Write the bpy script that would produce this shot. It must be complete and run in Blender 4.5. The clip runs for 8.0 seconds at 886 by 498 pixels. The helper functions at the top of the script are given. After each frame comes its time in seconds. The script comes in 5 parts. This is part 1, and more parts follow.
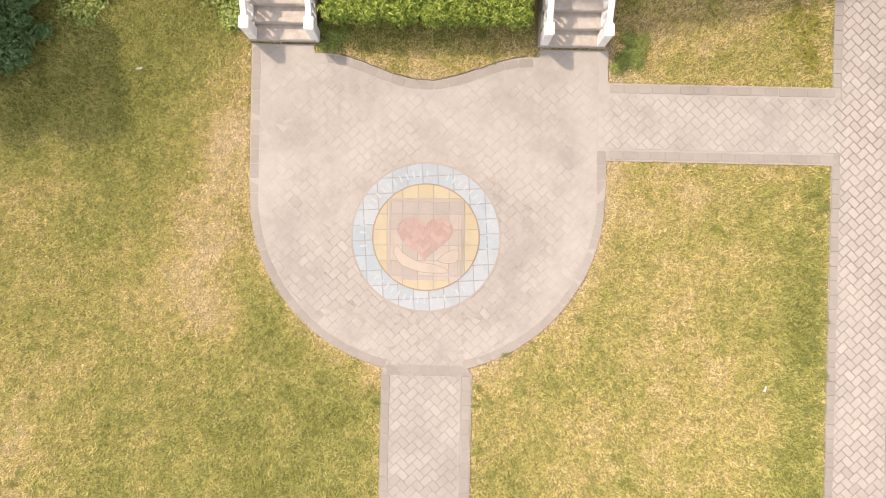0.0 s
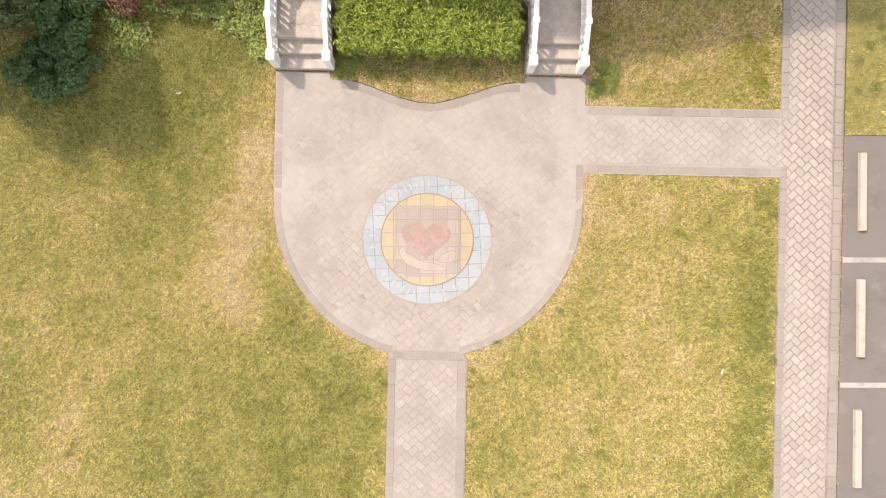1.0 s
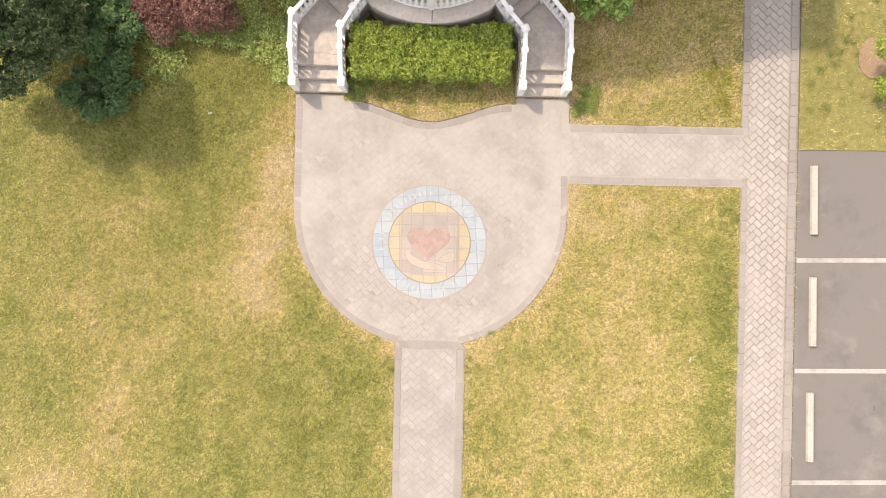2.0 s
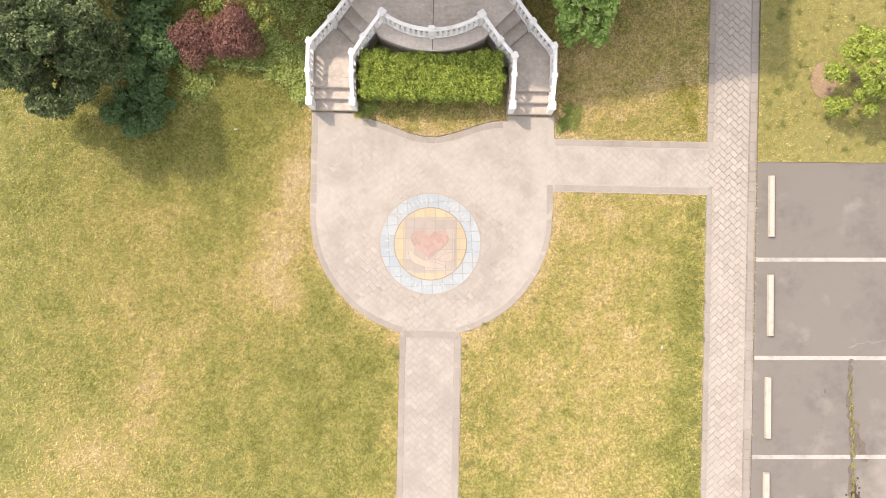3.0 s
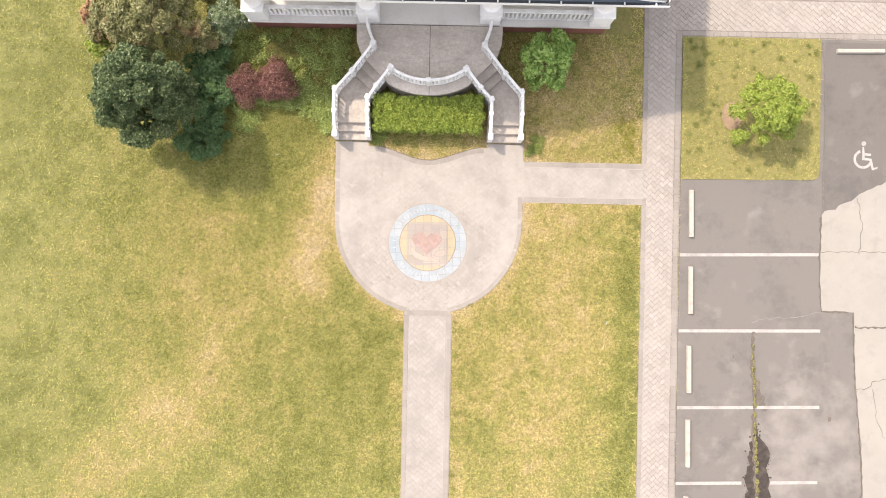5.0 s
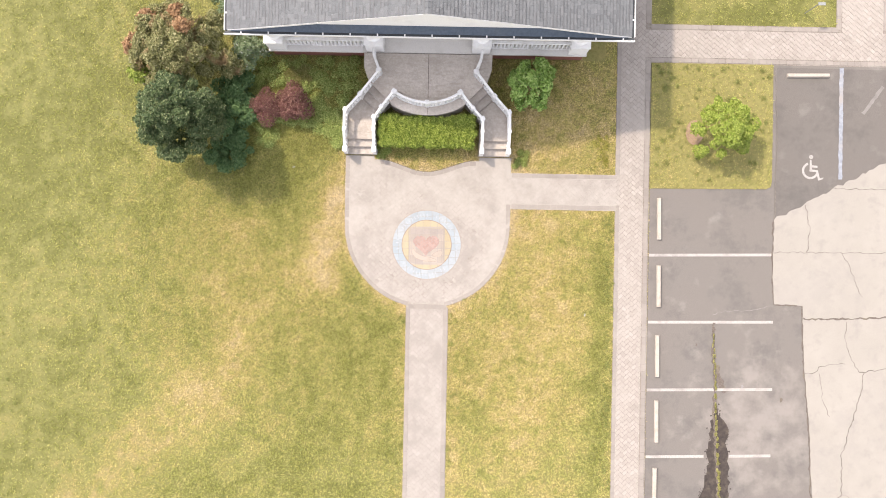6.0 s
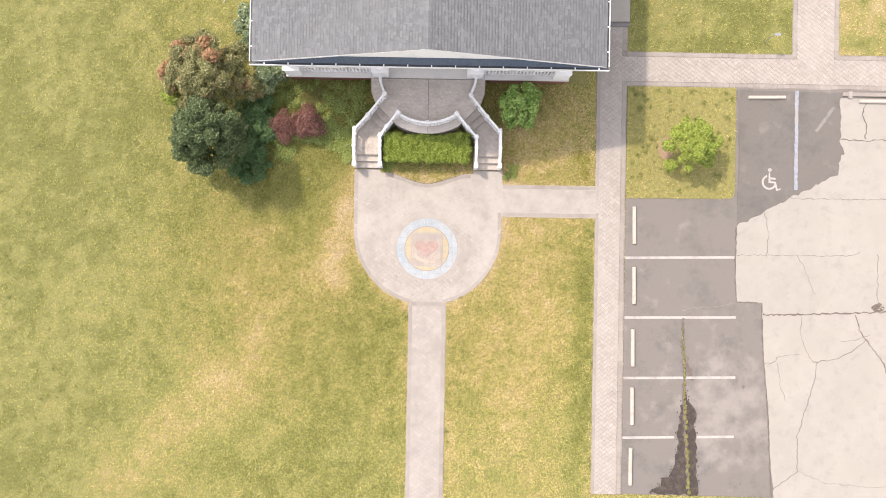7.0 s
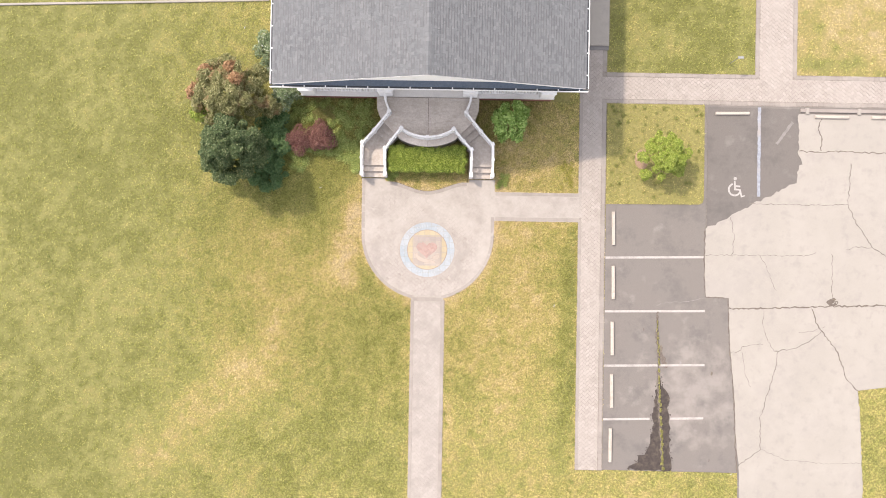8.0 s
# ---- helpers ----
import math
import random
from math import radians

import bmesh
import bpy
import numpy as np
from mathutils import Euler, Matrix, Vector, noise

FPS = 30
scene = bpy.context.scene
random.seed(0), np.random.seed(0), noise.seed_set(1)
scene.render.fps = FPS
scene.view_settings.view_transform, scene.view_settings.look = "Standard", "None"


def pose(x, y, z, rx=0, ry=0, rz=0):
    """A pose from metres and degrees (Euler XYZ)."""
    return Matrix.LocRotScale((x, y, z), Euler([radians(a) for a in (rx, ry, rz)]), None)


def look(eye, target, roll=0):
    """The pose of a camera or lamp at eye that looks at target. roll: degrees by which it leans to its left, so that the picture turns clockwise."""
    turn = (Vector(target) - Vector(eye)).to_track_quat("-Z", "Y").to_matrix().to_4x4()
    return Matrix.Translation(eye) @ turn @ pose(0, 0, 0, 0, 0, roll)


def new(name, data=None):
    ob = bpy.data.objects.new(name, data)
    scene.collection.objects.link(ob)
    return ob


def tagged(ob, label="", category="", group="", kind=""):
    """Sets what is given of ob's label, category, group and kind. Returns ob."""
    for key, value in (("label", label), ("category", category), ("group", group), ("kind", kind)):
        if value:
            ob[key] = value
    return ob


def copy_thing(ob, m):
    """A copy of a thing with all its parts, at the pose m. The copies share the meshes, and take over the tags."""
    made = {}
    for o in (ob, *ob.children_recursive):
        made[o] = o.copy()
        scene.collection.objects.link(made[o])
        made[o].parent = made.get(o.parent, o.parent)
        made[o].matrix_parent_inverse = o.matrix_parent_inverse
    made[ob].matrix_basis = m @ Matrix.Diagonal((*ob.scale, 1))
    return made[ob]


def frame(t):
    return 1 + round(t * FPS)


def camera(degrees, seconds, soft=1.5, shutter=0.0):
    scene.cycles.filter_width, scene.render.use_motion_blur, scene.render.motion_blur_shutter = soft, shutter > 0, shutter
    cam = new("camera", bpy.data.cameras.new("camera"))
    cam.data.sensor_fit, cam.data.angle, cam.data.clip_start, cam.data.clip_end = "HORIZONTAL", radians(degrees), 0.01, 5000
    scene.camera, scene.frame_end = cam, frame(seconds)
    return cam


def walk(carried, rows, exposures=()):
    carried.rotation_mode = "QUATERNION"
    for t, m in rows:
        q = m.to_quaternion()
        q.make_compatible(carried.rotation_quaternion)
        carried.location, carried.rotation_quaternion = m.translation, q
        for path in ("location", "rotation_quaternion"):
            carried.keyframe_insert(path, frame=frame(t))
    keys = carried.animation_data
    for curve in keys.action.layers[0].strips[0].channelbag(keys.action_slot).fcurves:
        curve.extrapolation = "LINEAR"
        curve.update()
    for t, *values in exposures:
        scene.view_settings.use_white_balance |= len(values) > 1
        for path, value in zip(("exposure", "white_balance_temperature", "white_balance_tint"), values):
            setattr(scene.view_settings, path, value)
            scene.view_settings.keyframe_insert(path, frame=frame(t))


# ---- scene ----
EXPOSURES = [(0.0, 1.46, 6860, 17.6), (1.5, 1.50, 6860, 17.3), (3.0, 1.59, 6780, 16.1), (4.5, 1.66, 6620, 15.6), (6.0, 1.65, 6470, 16.6), (8.0, 1.60, 6460, 17.7)]
# camera: a drone that looks straight down and climbs
cam = camera(60, 8.0, soft=0.95)
ROWS = [
    (0, 0.211, -0.106, 14.33, -0.352, -0.152, 1.189),
    (0.5, 0.238, -0.105, 15.403, -0.306, -0.115, 1.194),
    (1, 0.248, -0.098, 16.487, -0.262, -0.082, 1.196),
    (1.5, 0.249, -0.086, 17.566, -0.218, -0.053, 1.195),
    (1.7, 0.25, -0.081, 18.001, -0.201, -0.042, 1.194),
    (2.3, 0.256, -0.071, 19.338, -0.151, -0.013, 1.189),
    (2.8, 0.273, -0.074, 20.529, -0.11, 0.007, 1.181),
    (3, 0.284, -0.08, 21.033, -0.094, 0.013, 1.177),
    (3.5, 0.322, -0.104, 22.379, -0.055, 0.028, 1.165),
    (4, 0.374, -0.14, 23.856, -0.017, 0.039, 1.151),
    (4.5, 0.437, -0.178, 25.463, 0.02, 0.046, 1.134),
    (4.7, 0.463, -0.193, 26.139, 0.034, 0.048, 1.126),
    (5.3, 0.54, -0.219, 28.255, 0.076, 0.05, 1.101),
    (5.8, 0.596, -0.213, 30.086, 0.11, 0.047, 1.076),
    (6, 0.615, -0.203, 30.827, 0.123, 0.045, 1.066),
    (6.5, 0.65, -0.156, 32.685, 0.156, 0.038, 1.038),
    (7, 0.671, -0.094, 34.545, 0.187, 0.026, 1.007),
    (7.5, 0.687, -0.052, 36.434, 0.217, 0.011, 0.973),
    (8, 0.718, -0.099, 38.437, 0.245, -0.008, 0.937),
]
walk(cam, [(t, pose(x, y, z, rx, ry, rz)) for t, x, y, z, rx, ry, rz in ROWS], EXPOSURES)

# world, sun
SUN = Vector((-0.588, 0.50, 1.0))   # towards the sun
SUN_EL, SUN_AZ = math.atan2(SUN.z, SUN.xy.length), math.atan2(SUN.y, SUN.x)
world = bpy.data.worlds.new("sky")
scene.world = world
world.use_nodes = True
wn = world.node_tree.nodes
sky = wn.new("ShaderNodeTexSky")
sky.sky_type, sky.sun_disc, sky.sun_elevation = "NISHITA", False, SUN_EL
sky.sun_rotation = math.pi / 2 - SUN_AZ
sky.dust_density, sky.air_density, sky.ozone_density = 2.0, 1.0, 0.5
# thin haze takes the colour out of the sky
haze = wn.new("ShaderNodeHueSaturation")
haze.inputs["Saturation"].default_value = 0.2
world.node_tree.links.new(sky.outputs[0], haze.inputs["Color"])
world.node_tree.links.new(haze.outputs[0], wn["Background"].inputs[0])
wn["Background"].inputs[1].default_value = 0.15
sun = new("sun", bpy.data.lights.new("sun", "SUN"))
sun.data.energy, sun.data.angle, sun.data.color = 1.6, radians(2.0), (1.0, 0.88, 0.70)
sun.matrix_world = look(40 * SUN, (0, 0, 0))


# materials
def material(name, rough=0.8, metal=0.0):
    m = bpy.data.materials.new(name)
    m.use_nodes = True
    b = m.node_tree.nodes["Principled BSDF"]
    b.inputs["Roughness"].default_value, b.inputs["Metallic"].default_value = rough, metal
    b.inputs["Specular IOR Level"].default_value = 0.3
    return m, m.node_tree, b


def noise_of(tree, scale, detail=4.0, rough=0.6, where=None):
    n = tree.nodes.new("ShaderNodeTexNoise")
    n.inputs["Scale"].default_value, n.inputs["Detail"].default_value, n.inputs["Roughness"].default_value = scale, detail, rough
    if where is None:
        where = tree.nodes.new("ShaderNodeNewGeometry").outputs["Position"]
    tree.links.new(where, n.inputs["Vector"])
    return n.outputs["Fac"]


def ramp(tree, fac, stops):
    r = tree.nodes.new("ShaderNodeValToRGB")
    e = r.color_ramp.elements
    while len(e) < len(stops):
        e.new(0.5)
    for k, (pos, col) in enumerate(stops):
        e[k].position, e[k].color = pos, (*col, 1)
    tree.links.new(fac, r.inputs[0])
    return r.outputs[0]


def blend(tree, fac, a, b, mode="MIX"):
    n = tree.nodes.new("ShaderNodeMix")
    n.data_type, n.blend_type = "RGBA", mode
    for sock, v in ((n.inputs[0], fac), (n.inputs[6], a), (n.inputs[7], b)):
        if isinstance(v, (int, float)):
            sock.default_value = v
        elif isinstance(v, tuple):
            sock.default_value = (*v, 1)
        else:
            tree.links.new(v, sock)
    return n.outputs[2]


def calc(tree, op, a, b=0.0):
    n = tree.nodes.new("ShaderNodeMath")
    n.operation = op
    for sock, v in ((n.inputs[0], a), (n.inputs[1], b)):
        if isinstance(v, (int, float)):
            sock.default_value = v
        else:
            tree.links.new(v, sock)
    return n.outputs[0]


def bump(tree, b, height, strength=0.3, distance=0.01):
    n = tree.nodes.new("ShaderNodeBump")
    n.inputs["Strength"].default_value, n.inputs["Distance"].default_value = strength, distance
    tree.links.new(height, n.inputs["Height"])
    tree.links.new(n.outputs[0], b.inputs["Normal"])


def chance(tree):
    """One random number for each piece, whether an object or an island of a joined mesh."""
    o = tree.nodes.new("ShaderNodeObjectInfo").outputs["Random"]
    i = tree.nodes.new("ShaderNodeNewGeometry").outputs["Random Per Island"]
    return calc(tree, "FRACT", calc(tree, "ADD", o, i))


def plain(name, a, b, fine=60.0, coarse=1.5, rough=0.8, metal=0.0, relief=0.3, dirt=None, dirty=0.4):
    """A surface that varies between two colours at two scales, with stains and a fine relief."""
    m, t, p = material(name, rough, metal)
    f = noise_of(t, fine)
    col = ramp(t, f, [(0.3, a), (0.7, b)])
    big = noise_of(t, coarse, 6.0)
    col = blend(t, ramp(t, big, [(0.5, (0, 0, 0)), (0.72, (dirty,) * 3)]), col, dirt or tuple(0.6 * v for v in a))
    t.links.new(col, p.inputs["Base Color"])
    bump(t, p, f, relief)
    return m


def dust_of(t, dusty):
    """Pale dust in patches; it lies thickest at the head of the plaza, below the stairs."""
    w = noise_of(t, 0.55, 5.0, 0.65)
    if dusty:
        xyz = t.nodes.new("ShaderNodeSeparateXYZ")
        t.links.new(t.nodes.new("ShaderNodeNewGeometry").outputs["Position"], xyz.inputs[0])
        head = calc(t, "MINIMUM", calc(t, "MAXIMUM", calc(t, "MULTIPLY", calc(t, "SUBTRACT", xyz.outputs[1], 0.6), 0.06), -0.10), 0.16)
        w = calc(t, "ADD", w, head)
        # and along its rim
        px, py = calc(t, "ADD", xyz.outputs[0], 0.06), calc(t, "MINIMUM", calc(t, "SUBTRACT", xyz.outputs[1], 0.8), 0.0)
        r = calc(t, "SQRT", calc(t, "ADD", calc(t, "MULTIPLY", px, px), calc(t, "MULTIPLY", py, py)))
        w = calc(t, "ADD", w, calc(t, "MINIMUM", calc(t, "MAXIMUM", calc(t, "MULTIPLY", calc(t, "SUBTRACT", r, 2.55), 0.3), 0.0), 0.12))
        w = calc(t, "SUBTRACT", w, calc(t, "MINIMUM", calc(t, "MAXIMUM", calc(t, "MULTIPLY", calc(t, "SUBTRACT", r, 3.25), 0.5), 0.0), 0.10))
    return w


def pieces(name, stops, fade, fade_amount=0.5, grain=70.0, rough=0.85, low=0.42):
    """Pavers and tiles: a colour for each piece, grain, and wide worn patches."""
    m, t, p = material(name, rough)
    col = ramp(t, chance(t), stops)
    g = noise_of(t, grain, 3.0)
    col = blend(t, 0.35, col, ramp(t, g, [(0.25, (0.3, 0.3, 0.3)), (0.75, (0.75, 0.75, 0.75))]), "OVERLAY")
    w = dust_of(t, low < 0.4)
    col = blend(t, ramp(t, w, [(low, (0.12 if low < 0.4 else 0,) * 3), (low + 0.22, (fade_amount,) * 3)]), col, fade)
    col = blend(t, ramp(t, noise_of(t, 2.3, 6.0, 0.65), [(0.48, (0, 0, 0)), (0.68, (0.4,) * 3)]), col, tuple(0.68 * v for v in fade))
    if low < 0.4:
        col = blend(t, ramp(t, noise_of(t, 0.9, 7.0, 0.68), [(0.46, (0, 0, 0)), (0.62, (0.6,) * 3)]), col, (0.204, 0.184, 0.165))
    t.links.new(col, p.inputs["Base Color"])
    bump(t, p, g, 0.25, 0.004)
    return m


def weathered_concrete():
    m, t, p = material("concrete", 0.85)
    fine = noise_of(t, 35.0, 4.0)
    col = ramp(t, fine, [(0.3, (0.236, 0.219, 0.192)), (0.7, (0.272, 0.253, 0.222))])
    col = blend(t, ramp(t, noise_of(t, 0.45, 6.0, 0.62), [(0.42, (0, 0, 0)), (0.64, (0.7,) * 3)]), col, (0.285, 0.265, 0.233))
    col = blend(t, ramp(t, noise_of(t, 1.7, 7.0, 0.7), [(0.52, (0, 0, 0)), (0.68, (0.75,) * 3)]), col, (0.222, 0.204, 0.185))
    col = blend(t, ramp(t, noise_of(t, 0.22, 8.0, 0.75), [(0.5, (0, 0, 0)), (0.6, (0.4,) * 3)]), col, (0.225, 0.208, 0.19))
    t.links.new(col, p.inputs["Base Color"])
    bump(t, p, fine, 0.3, 0.006)
    return m


def joint_sand(name, filled):
    """Sand in the joints: dark where it has sunk, pale where the field is worn and filled."""
    m, t, p = material(name, 0.95)
    lo, hi = ((0.185, 0.163, 0.142), (0.265, 0.235, 0.206)) if filled else ((0.135, 0.117, 0.1), (0.245, 0.215, 0.187))
    col = ramp(t, noise_of(t, 14.0, 5.0, 0.7), [(0.34, lo), (0.66, hi)])
    w = dust_of(t, filled > 0)
    col = blend(t, ramp(t, w, [(0.40, (filled,) * 3), (0.66, (0.95,) * 3)]) if filled else ramp(t, w, [(0.46, (0, 0, 0)), (0.62, (0.7,) * 3)]), col, (0.292, 0.27, 0.243))
    t.links.new(col, p.inputs["Base Color"])
    return m


PAVER = pieces("paver", [(0.0, (0.238, 0.215, 0.193)), (0.25, (0.25, 0.226, 0.204)), (0.85, (0.268, 0.243, 0.219)), (1.0, (0.286, 0.259, 0.233))], (0.32, 0.295, 0.263), 0.66, low=0.385)
WALK_PAVER = pieces("walk_paver", [(0.0, (0.25, 0.223, 0.198)), (0.25, (0.27, 0.242, 0.215)), (0.85, (0.287, 0.258, 0.23)), (1.0, (0.307, 0.277, 0.247))], (0.31, 0.282, 0.251), 0.45)
BORDER = pieces("border_paver", [(0.0, (0.196, 0.174, 0.155)), (0.5, (0.214, 0.19, 0.169)), (1.0, (0.234, 0.208, 0.185))], (0.27, 0.246, 0.219), 0.6)
BED, WALK_BED = joint_sand("filled_joint_sand", 0.06), joint_sand("joint_sand", 0)
BLUE_TILE = pieces("blue_tile", [(0.0, (0.225, 0.262, 0.285)), (0.5, (0.252, 0.284, 0.302)), (1.0, (0.275, 0.30, 0.312))], (0.295, 0.302, 0.302), 0.5)
YELLOW_TILE = pieces("yellow_tile", [(0.0, (0.288, 0.242, 0.158)), (1.0, (0.322, 0.273, 0.182))], (0.33, 0.285, 0.207), 0.5)
TAN_TILE = pieces("tan_tile", [(0.0, (0.238, 0.207, 0.178)), (0.5, (0.272, 0.234, 0.199)), (1.0, (0.305, 0.265, 0.226))], (0.31, 0.277, 0.242), 0.5)
HEART_BRICK = pieces("heart_brick", [(0.0, (0.25, 0.165, 0.143)), (0.5, (0.275, 0.183, 0.158)), (1.0, (0.3, 0.208, 0.18))], (0.31, 0.235, 0.205), 0.4)
BROWN_INLAY = plain("brown_inlay", (0.20, 0.15, 0.115), (0.255, 0.195, 0.15))
PALE_INLAY = plain("pale_inlay", (0.30, 0.256, 0.215), (0.33, 0.282, 0.24))
LETTER = plain("letter_inlay", (0.28, 0.303, 0.315), (0.315, 0.333, 0.342))
GREY_TILE = pieces("grey_tile", [(0.0, (0.232, 0.203, 0.182)), (1.0, (0.265, 0.231, 0.206))], (0.28, 0.25, 0.221), 0.4)
GROUT = plain("grout", (0.205, 0.19, 0.178), (0.265, 0.247, 0.23), 9.0)
CONCRETE = weathered_concrete()


def streaked_concrete():
    """Old poured concrete: blotches, and pale and dark streaks drawn across it."""
    m, t, p = material("terrace_concrete", 0.85)
    fine = noise_of(t, 11.0, 6.0, 0.7)
    col = ramp(t, fine, [(0.3, (0.375, 0.335, 0.295)), (0.7, (0.53, 0.48, 0.43))])
    wide = t.nodes.new("ShaderNodeMapping")
    wide.inputs["Scale"].default_value = (0.8, 1.7, 1.0)
    t.links.new(t.nodes.new("ShaderNodeNewGeometry").outputs["Position"], wide.inputs[0])
    col = blend(t, ramp(t, noise_of(t, 2.6, 7.0, 0.72, wide.outputs[0]), [(0.5, (0, 0, 0)), (0.68, (0.6,) * 3)]), col, (0.30, 0.263, 0.228))
    col = blend(t, ramp(t, noise_of(t, 4.2, 7.0, 0.75, wide.outputs[0]), [(0.56, (0, 0, 0)), (0.68, (0.6,) * 3)]), col, (0.62, 0.575, 0.53))
    col = blend(t, ramp(t, noise_of(t, 0.9, 5.0, 0.6), [(0.46, (0, 0, 0)), (0.7, (0.55,) * 3)]), col, (0.33, 0.29, 0.25))
    t.links.new(col, p.inputs["Base Color"])
    bump(t, p, fine, 0.3, 0.006)
    return m


TERRACE_CONCRETE = streaked_concrete()
STEP_CONCRETE = plain("step_concrete", (0.31, 0.278, 0.245), (0.42, 0.378, 0.336), 9.0, 1.6, dirt=(0.235, 0.205, 0.176), dirty=0.9)
PORCH_CONCRETE = plain("porch_concrete", (0.56, 0.54, 0.515), (0.64, 0.62, 0.59), 30.0, 0.9)
WHITE = plain("white_paint", (0.71, 0.705, 0.695), (0.79, 0.785, 0.77), 12.0, 2.0, 0.5, relief=0.05, dirt=(0.58, 0.55, 0.50), dirty=0.35)
RAIL_WHITE = plain("weathered_white_paint", (0.60, 0.60, 0.592), (0.69, 0.685, 0.675), 12.0, 2.5, 0.55, relief=0.05, dirt=(0.44, 0.42, 0.39), dirty=0.6)
LINE_PAINT = plain("line_paint", (0.27, 0.253, 0.235), (0.36, 0.34, 0.315), 25.0, 2.2, dirt=(0.19, 0.177, 0.165), dirty=0.75)
STOP_PAINT = plain("wheel_stop_paint", (0.315, 0.285, 0.245), (0.37, 0.337, 0.292), 30.0, 3.5, dirt=(0.23, 0.20, 0.16), dirty=0.6)
BLUE_PAINT = plain("blue_paint", (0.17, 0.185, 0.215), (0.26, 0.275, 0.30), 8.0, 1.0, dirt=(0.25, 0.23, 0.215), dirty=0.9)
MARK_PAINT = plain("mark_paint", (0.25, 0.24, 0.228), (0.34, 0.325, 0.305), 18.0, 3.0, dirt=(0.22, 0.205, 0.19), dirty=0.8)
WORN_PAINT = plain("worn_paint", (0.17, 0.159, 0.151), (0.215, 0.202, 0.192), 6.0, 1.0, dirt=(0.25, 0.225, 0.21), dirty=0.9)
FADED_PAINT = plain("faded_paint", (0.145, 0.135, 0.126), (0.19, 0.177, 0.165), 5.0, 1.5, dirt=(0.13, 0.12, 0.11), dirty=0.9)
RED_BRICK = plain("red_brick", (0.17, 0.07, 0.055), (0.26, 0.11, 0.085), 25.0, 2.0)
SIDING = plain("white_siding", (0.72, 0.71, 0.69), (0.80, 0.79, 0.76), 20.0, 1.0)
STEP_SHADE_GREY = plain("step_shade_grey", (0.14, 0.135, 0.13), (0.19, 0.182, 0.175), 30.0, 2.0)
GUTTER_DARK = plain("gutter_inside", (0.03, 0.035, 0.04), (0.06, 0.065, 0.07), metal=0.0, rough=0.5)
PENT = plain("pent_roof_metal", (0.055, 0.075, 0.10), (0.085, 0.105, 0.135), 10.0, 1.2, 0.45, dirt=(0.10, 0.11, 0.12))
METAL = plain("grey_metal", (0.30, 0.31, 0.32), (0.42, 0.43, 0.44), 30.0, 3.0, 0.4, 0.7)
SIGN_METAL = plain("dull_sign_metal", (0.17, 0.18, 0.18), (0.25, 0.26, 0.26), 20.0, 4.0, 0.6)
BARK = plain("bark", (0.10, 0.075, 0.05), (0.20, 0.155, 0.11), 30.0, 4.0, relief=0.8)
MULCH = plain("mulch", (0.17, 0.11, 0.07), (0.34, 0.24, 0.16), 40.0, 5.0, relief=0.9)
CRACK = plain("crack_dirt", (0.06, 0.05, 0.042), (0.15, 0.125, 0.105), 30.0, 2.5, dirt=(0.17, 0.15, 0.10), dirty=0.6)
FINE_CRACK = plain("fine_crack_dirt", (0.10, 0.088, 0.075), (0.175, 0.157, 0.137), 20.0, 2.5)
WET = plain("wet_stain", (0.026, 0.021, 0.018), (0.058, 0.046, 0.038), 7.0, 3.0, 0.5, dirt=(0.10, 0.08, 0.062), dirty=0.7)
PAPER = plain("litter_paper", (0.36, 0.36, 0.345), (0.45, 0.45, 0.43))


def asphalt_surface(name="asphalt", tone=1.0):
    m, t, p = material(name, 0.85)
    col = ramp(t, noise_of(t, 90.0, 2.0), [(0.3, (0.118, 0.106, 0.096)), (0.7, (0.168, 0.152, 0.137))])
    col = blend(t, ramp(t, noise_of(t, 0.35, 5.0, 0.6), [(0.45, (0, 0, 0)), (0.7, (0.6,) * 3)]), col, (0.14, 0.129, 0.119))
    col = blend(t, ramp(t, noise_of(t, 1.1, 6.0, 0.55), [(0.6, (0, 0, 0)), (0.74, (0.25,) * 3)]), col, (0.30, 0.28, 0.26))
    col = blend(t, ramp(t, noise_of(t, 0.7, 8.0, 0.72), [(0.5, (0, 0, 0)), (0.63, (0.7,) * 3)]), col, (0.106, 0.098, 0.09))
    # pale washed-out ground beside the weedy crack
    spot = t.nodes.new("ShaderNodeVectorMath")
    spot.operation = "DISTANCE"
    spot.inputs[1].default_value = (13.4, -6.8, 0)
    t.links.new(t.nodes.new("ShaderNodeNewGeometry").outputs["Position"], spot.inputs[0])
    near = calc(t, "SUBTRACT", 1.0, calc(t, "MULTIPLY", spot.outputs["Value"], 0.2))
    wash = calc(t, "ADD", near, calc(t, "MULTIPLY", calc(t, "SUBTRACT", noise_of(t, 0.9, 6.0, 0.6), 0.5), 2.4))
    col = blend(t, ramp(t, wash, [(0.45, (0, 0, 0)), (1.0, (0.5,) * 3)]), col, (0.265, 0.24, 0.215))
    col = blend(t, 1.0, col, (tone, tone, tone), "MULTIPLY")
    t.links.new(col, p.inputs["Base Color"])
    bump(t, p, noise_of(t, 120.0, 2.0), 0.4, 0.006)
    return m


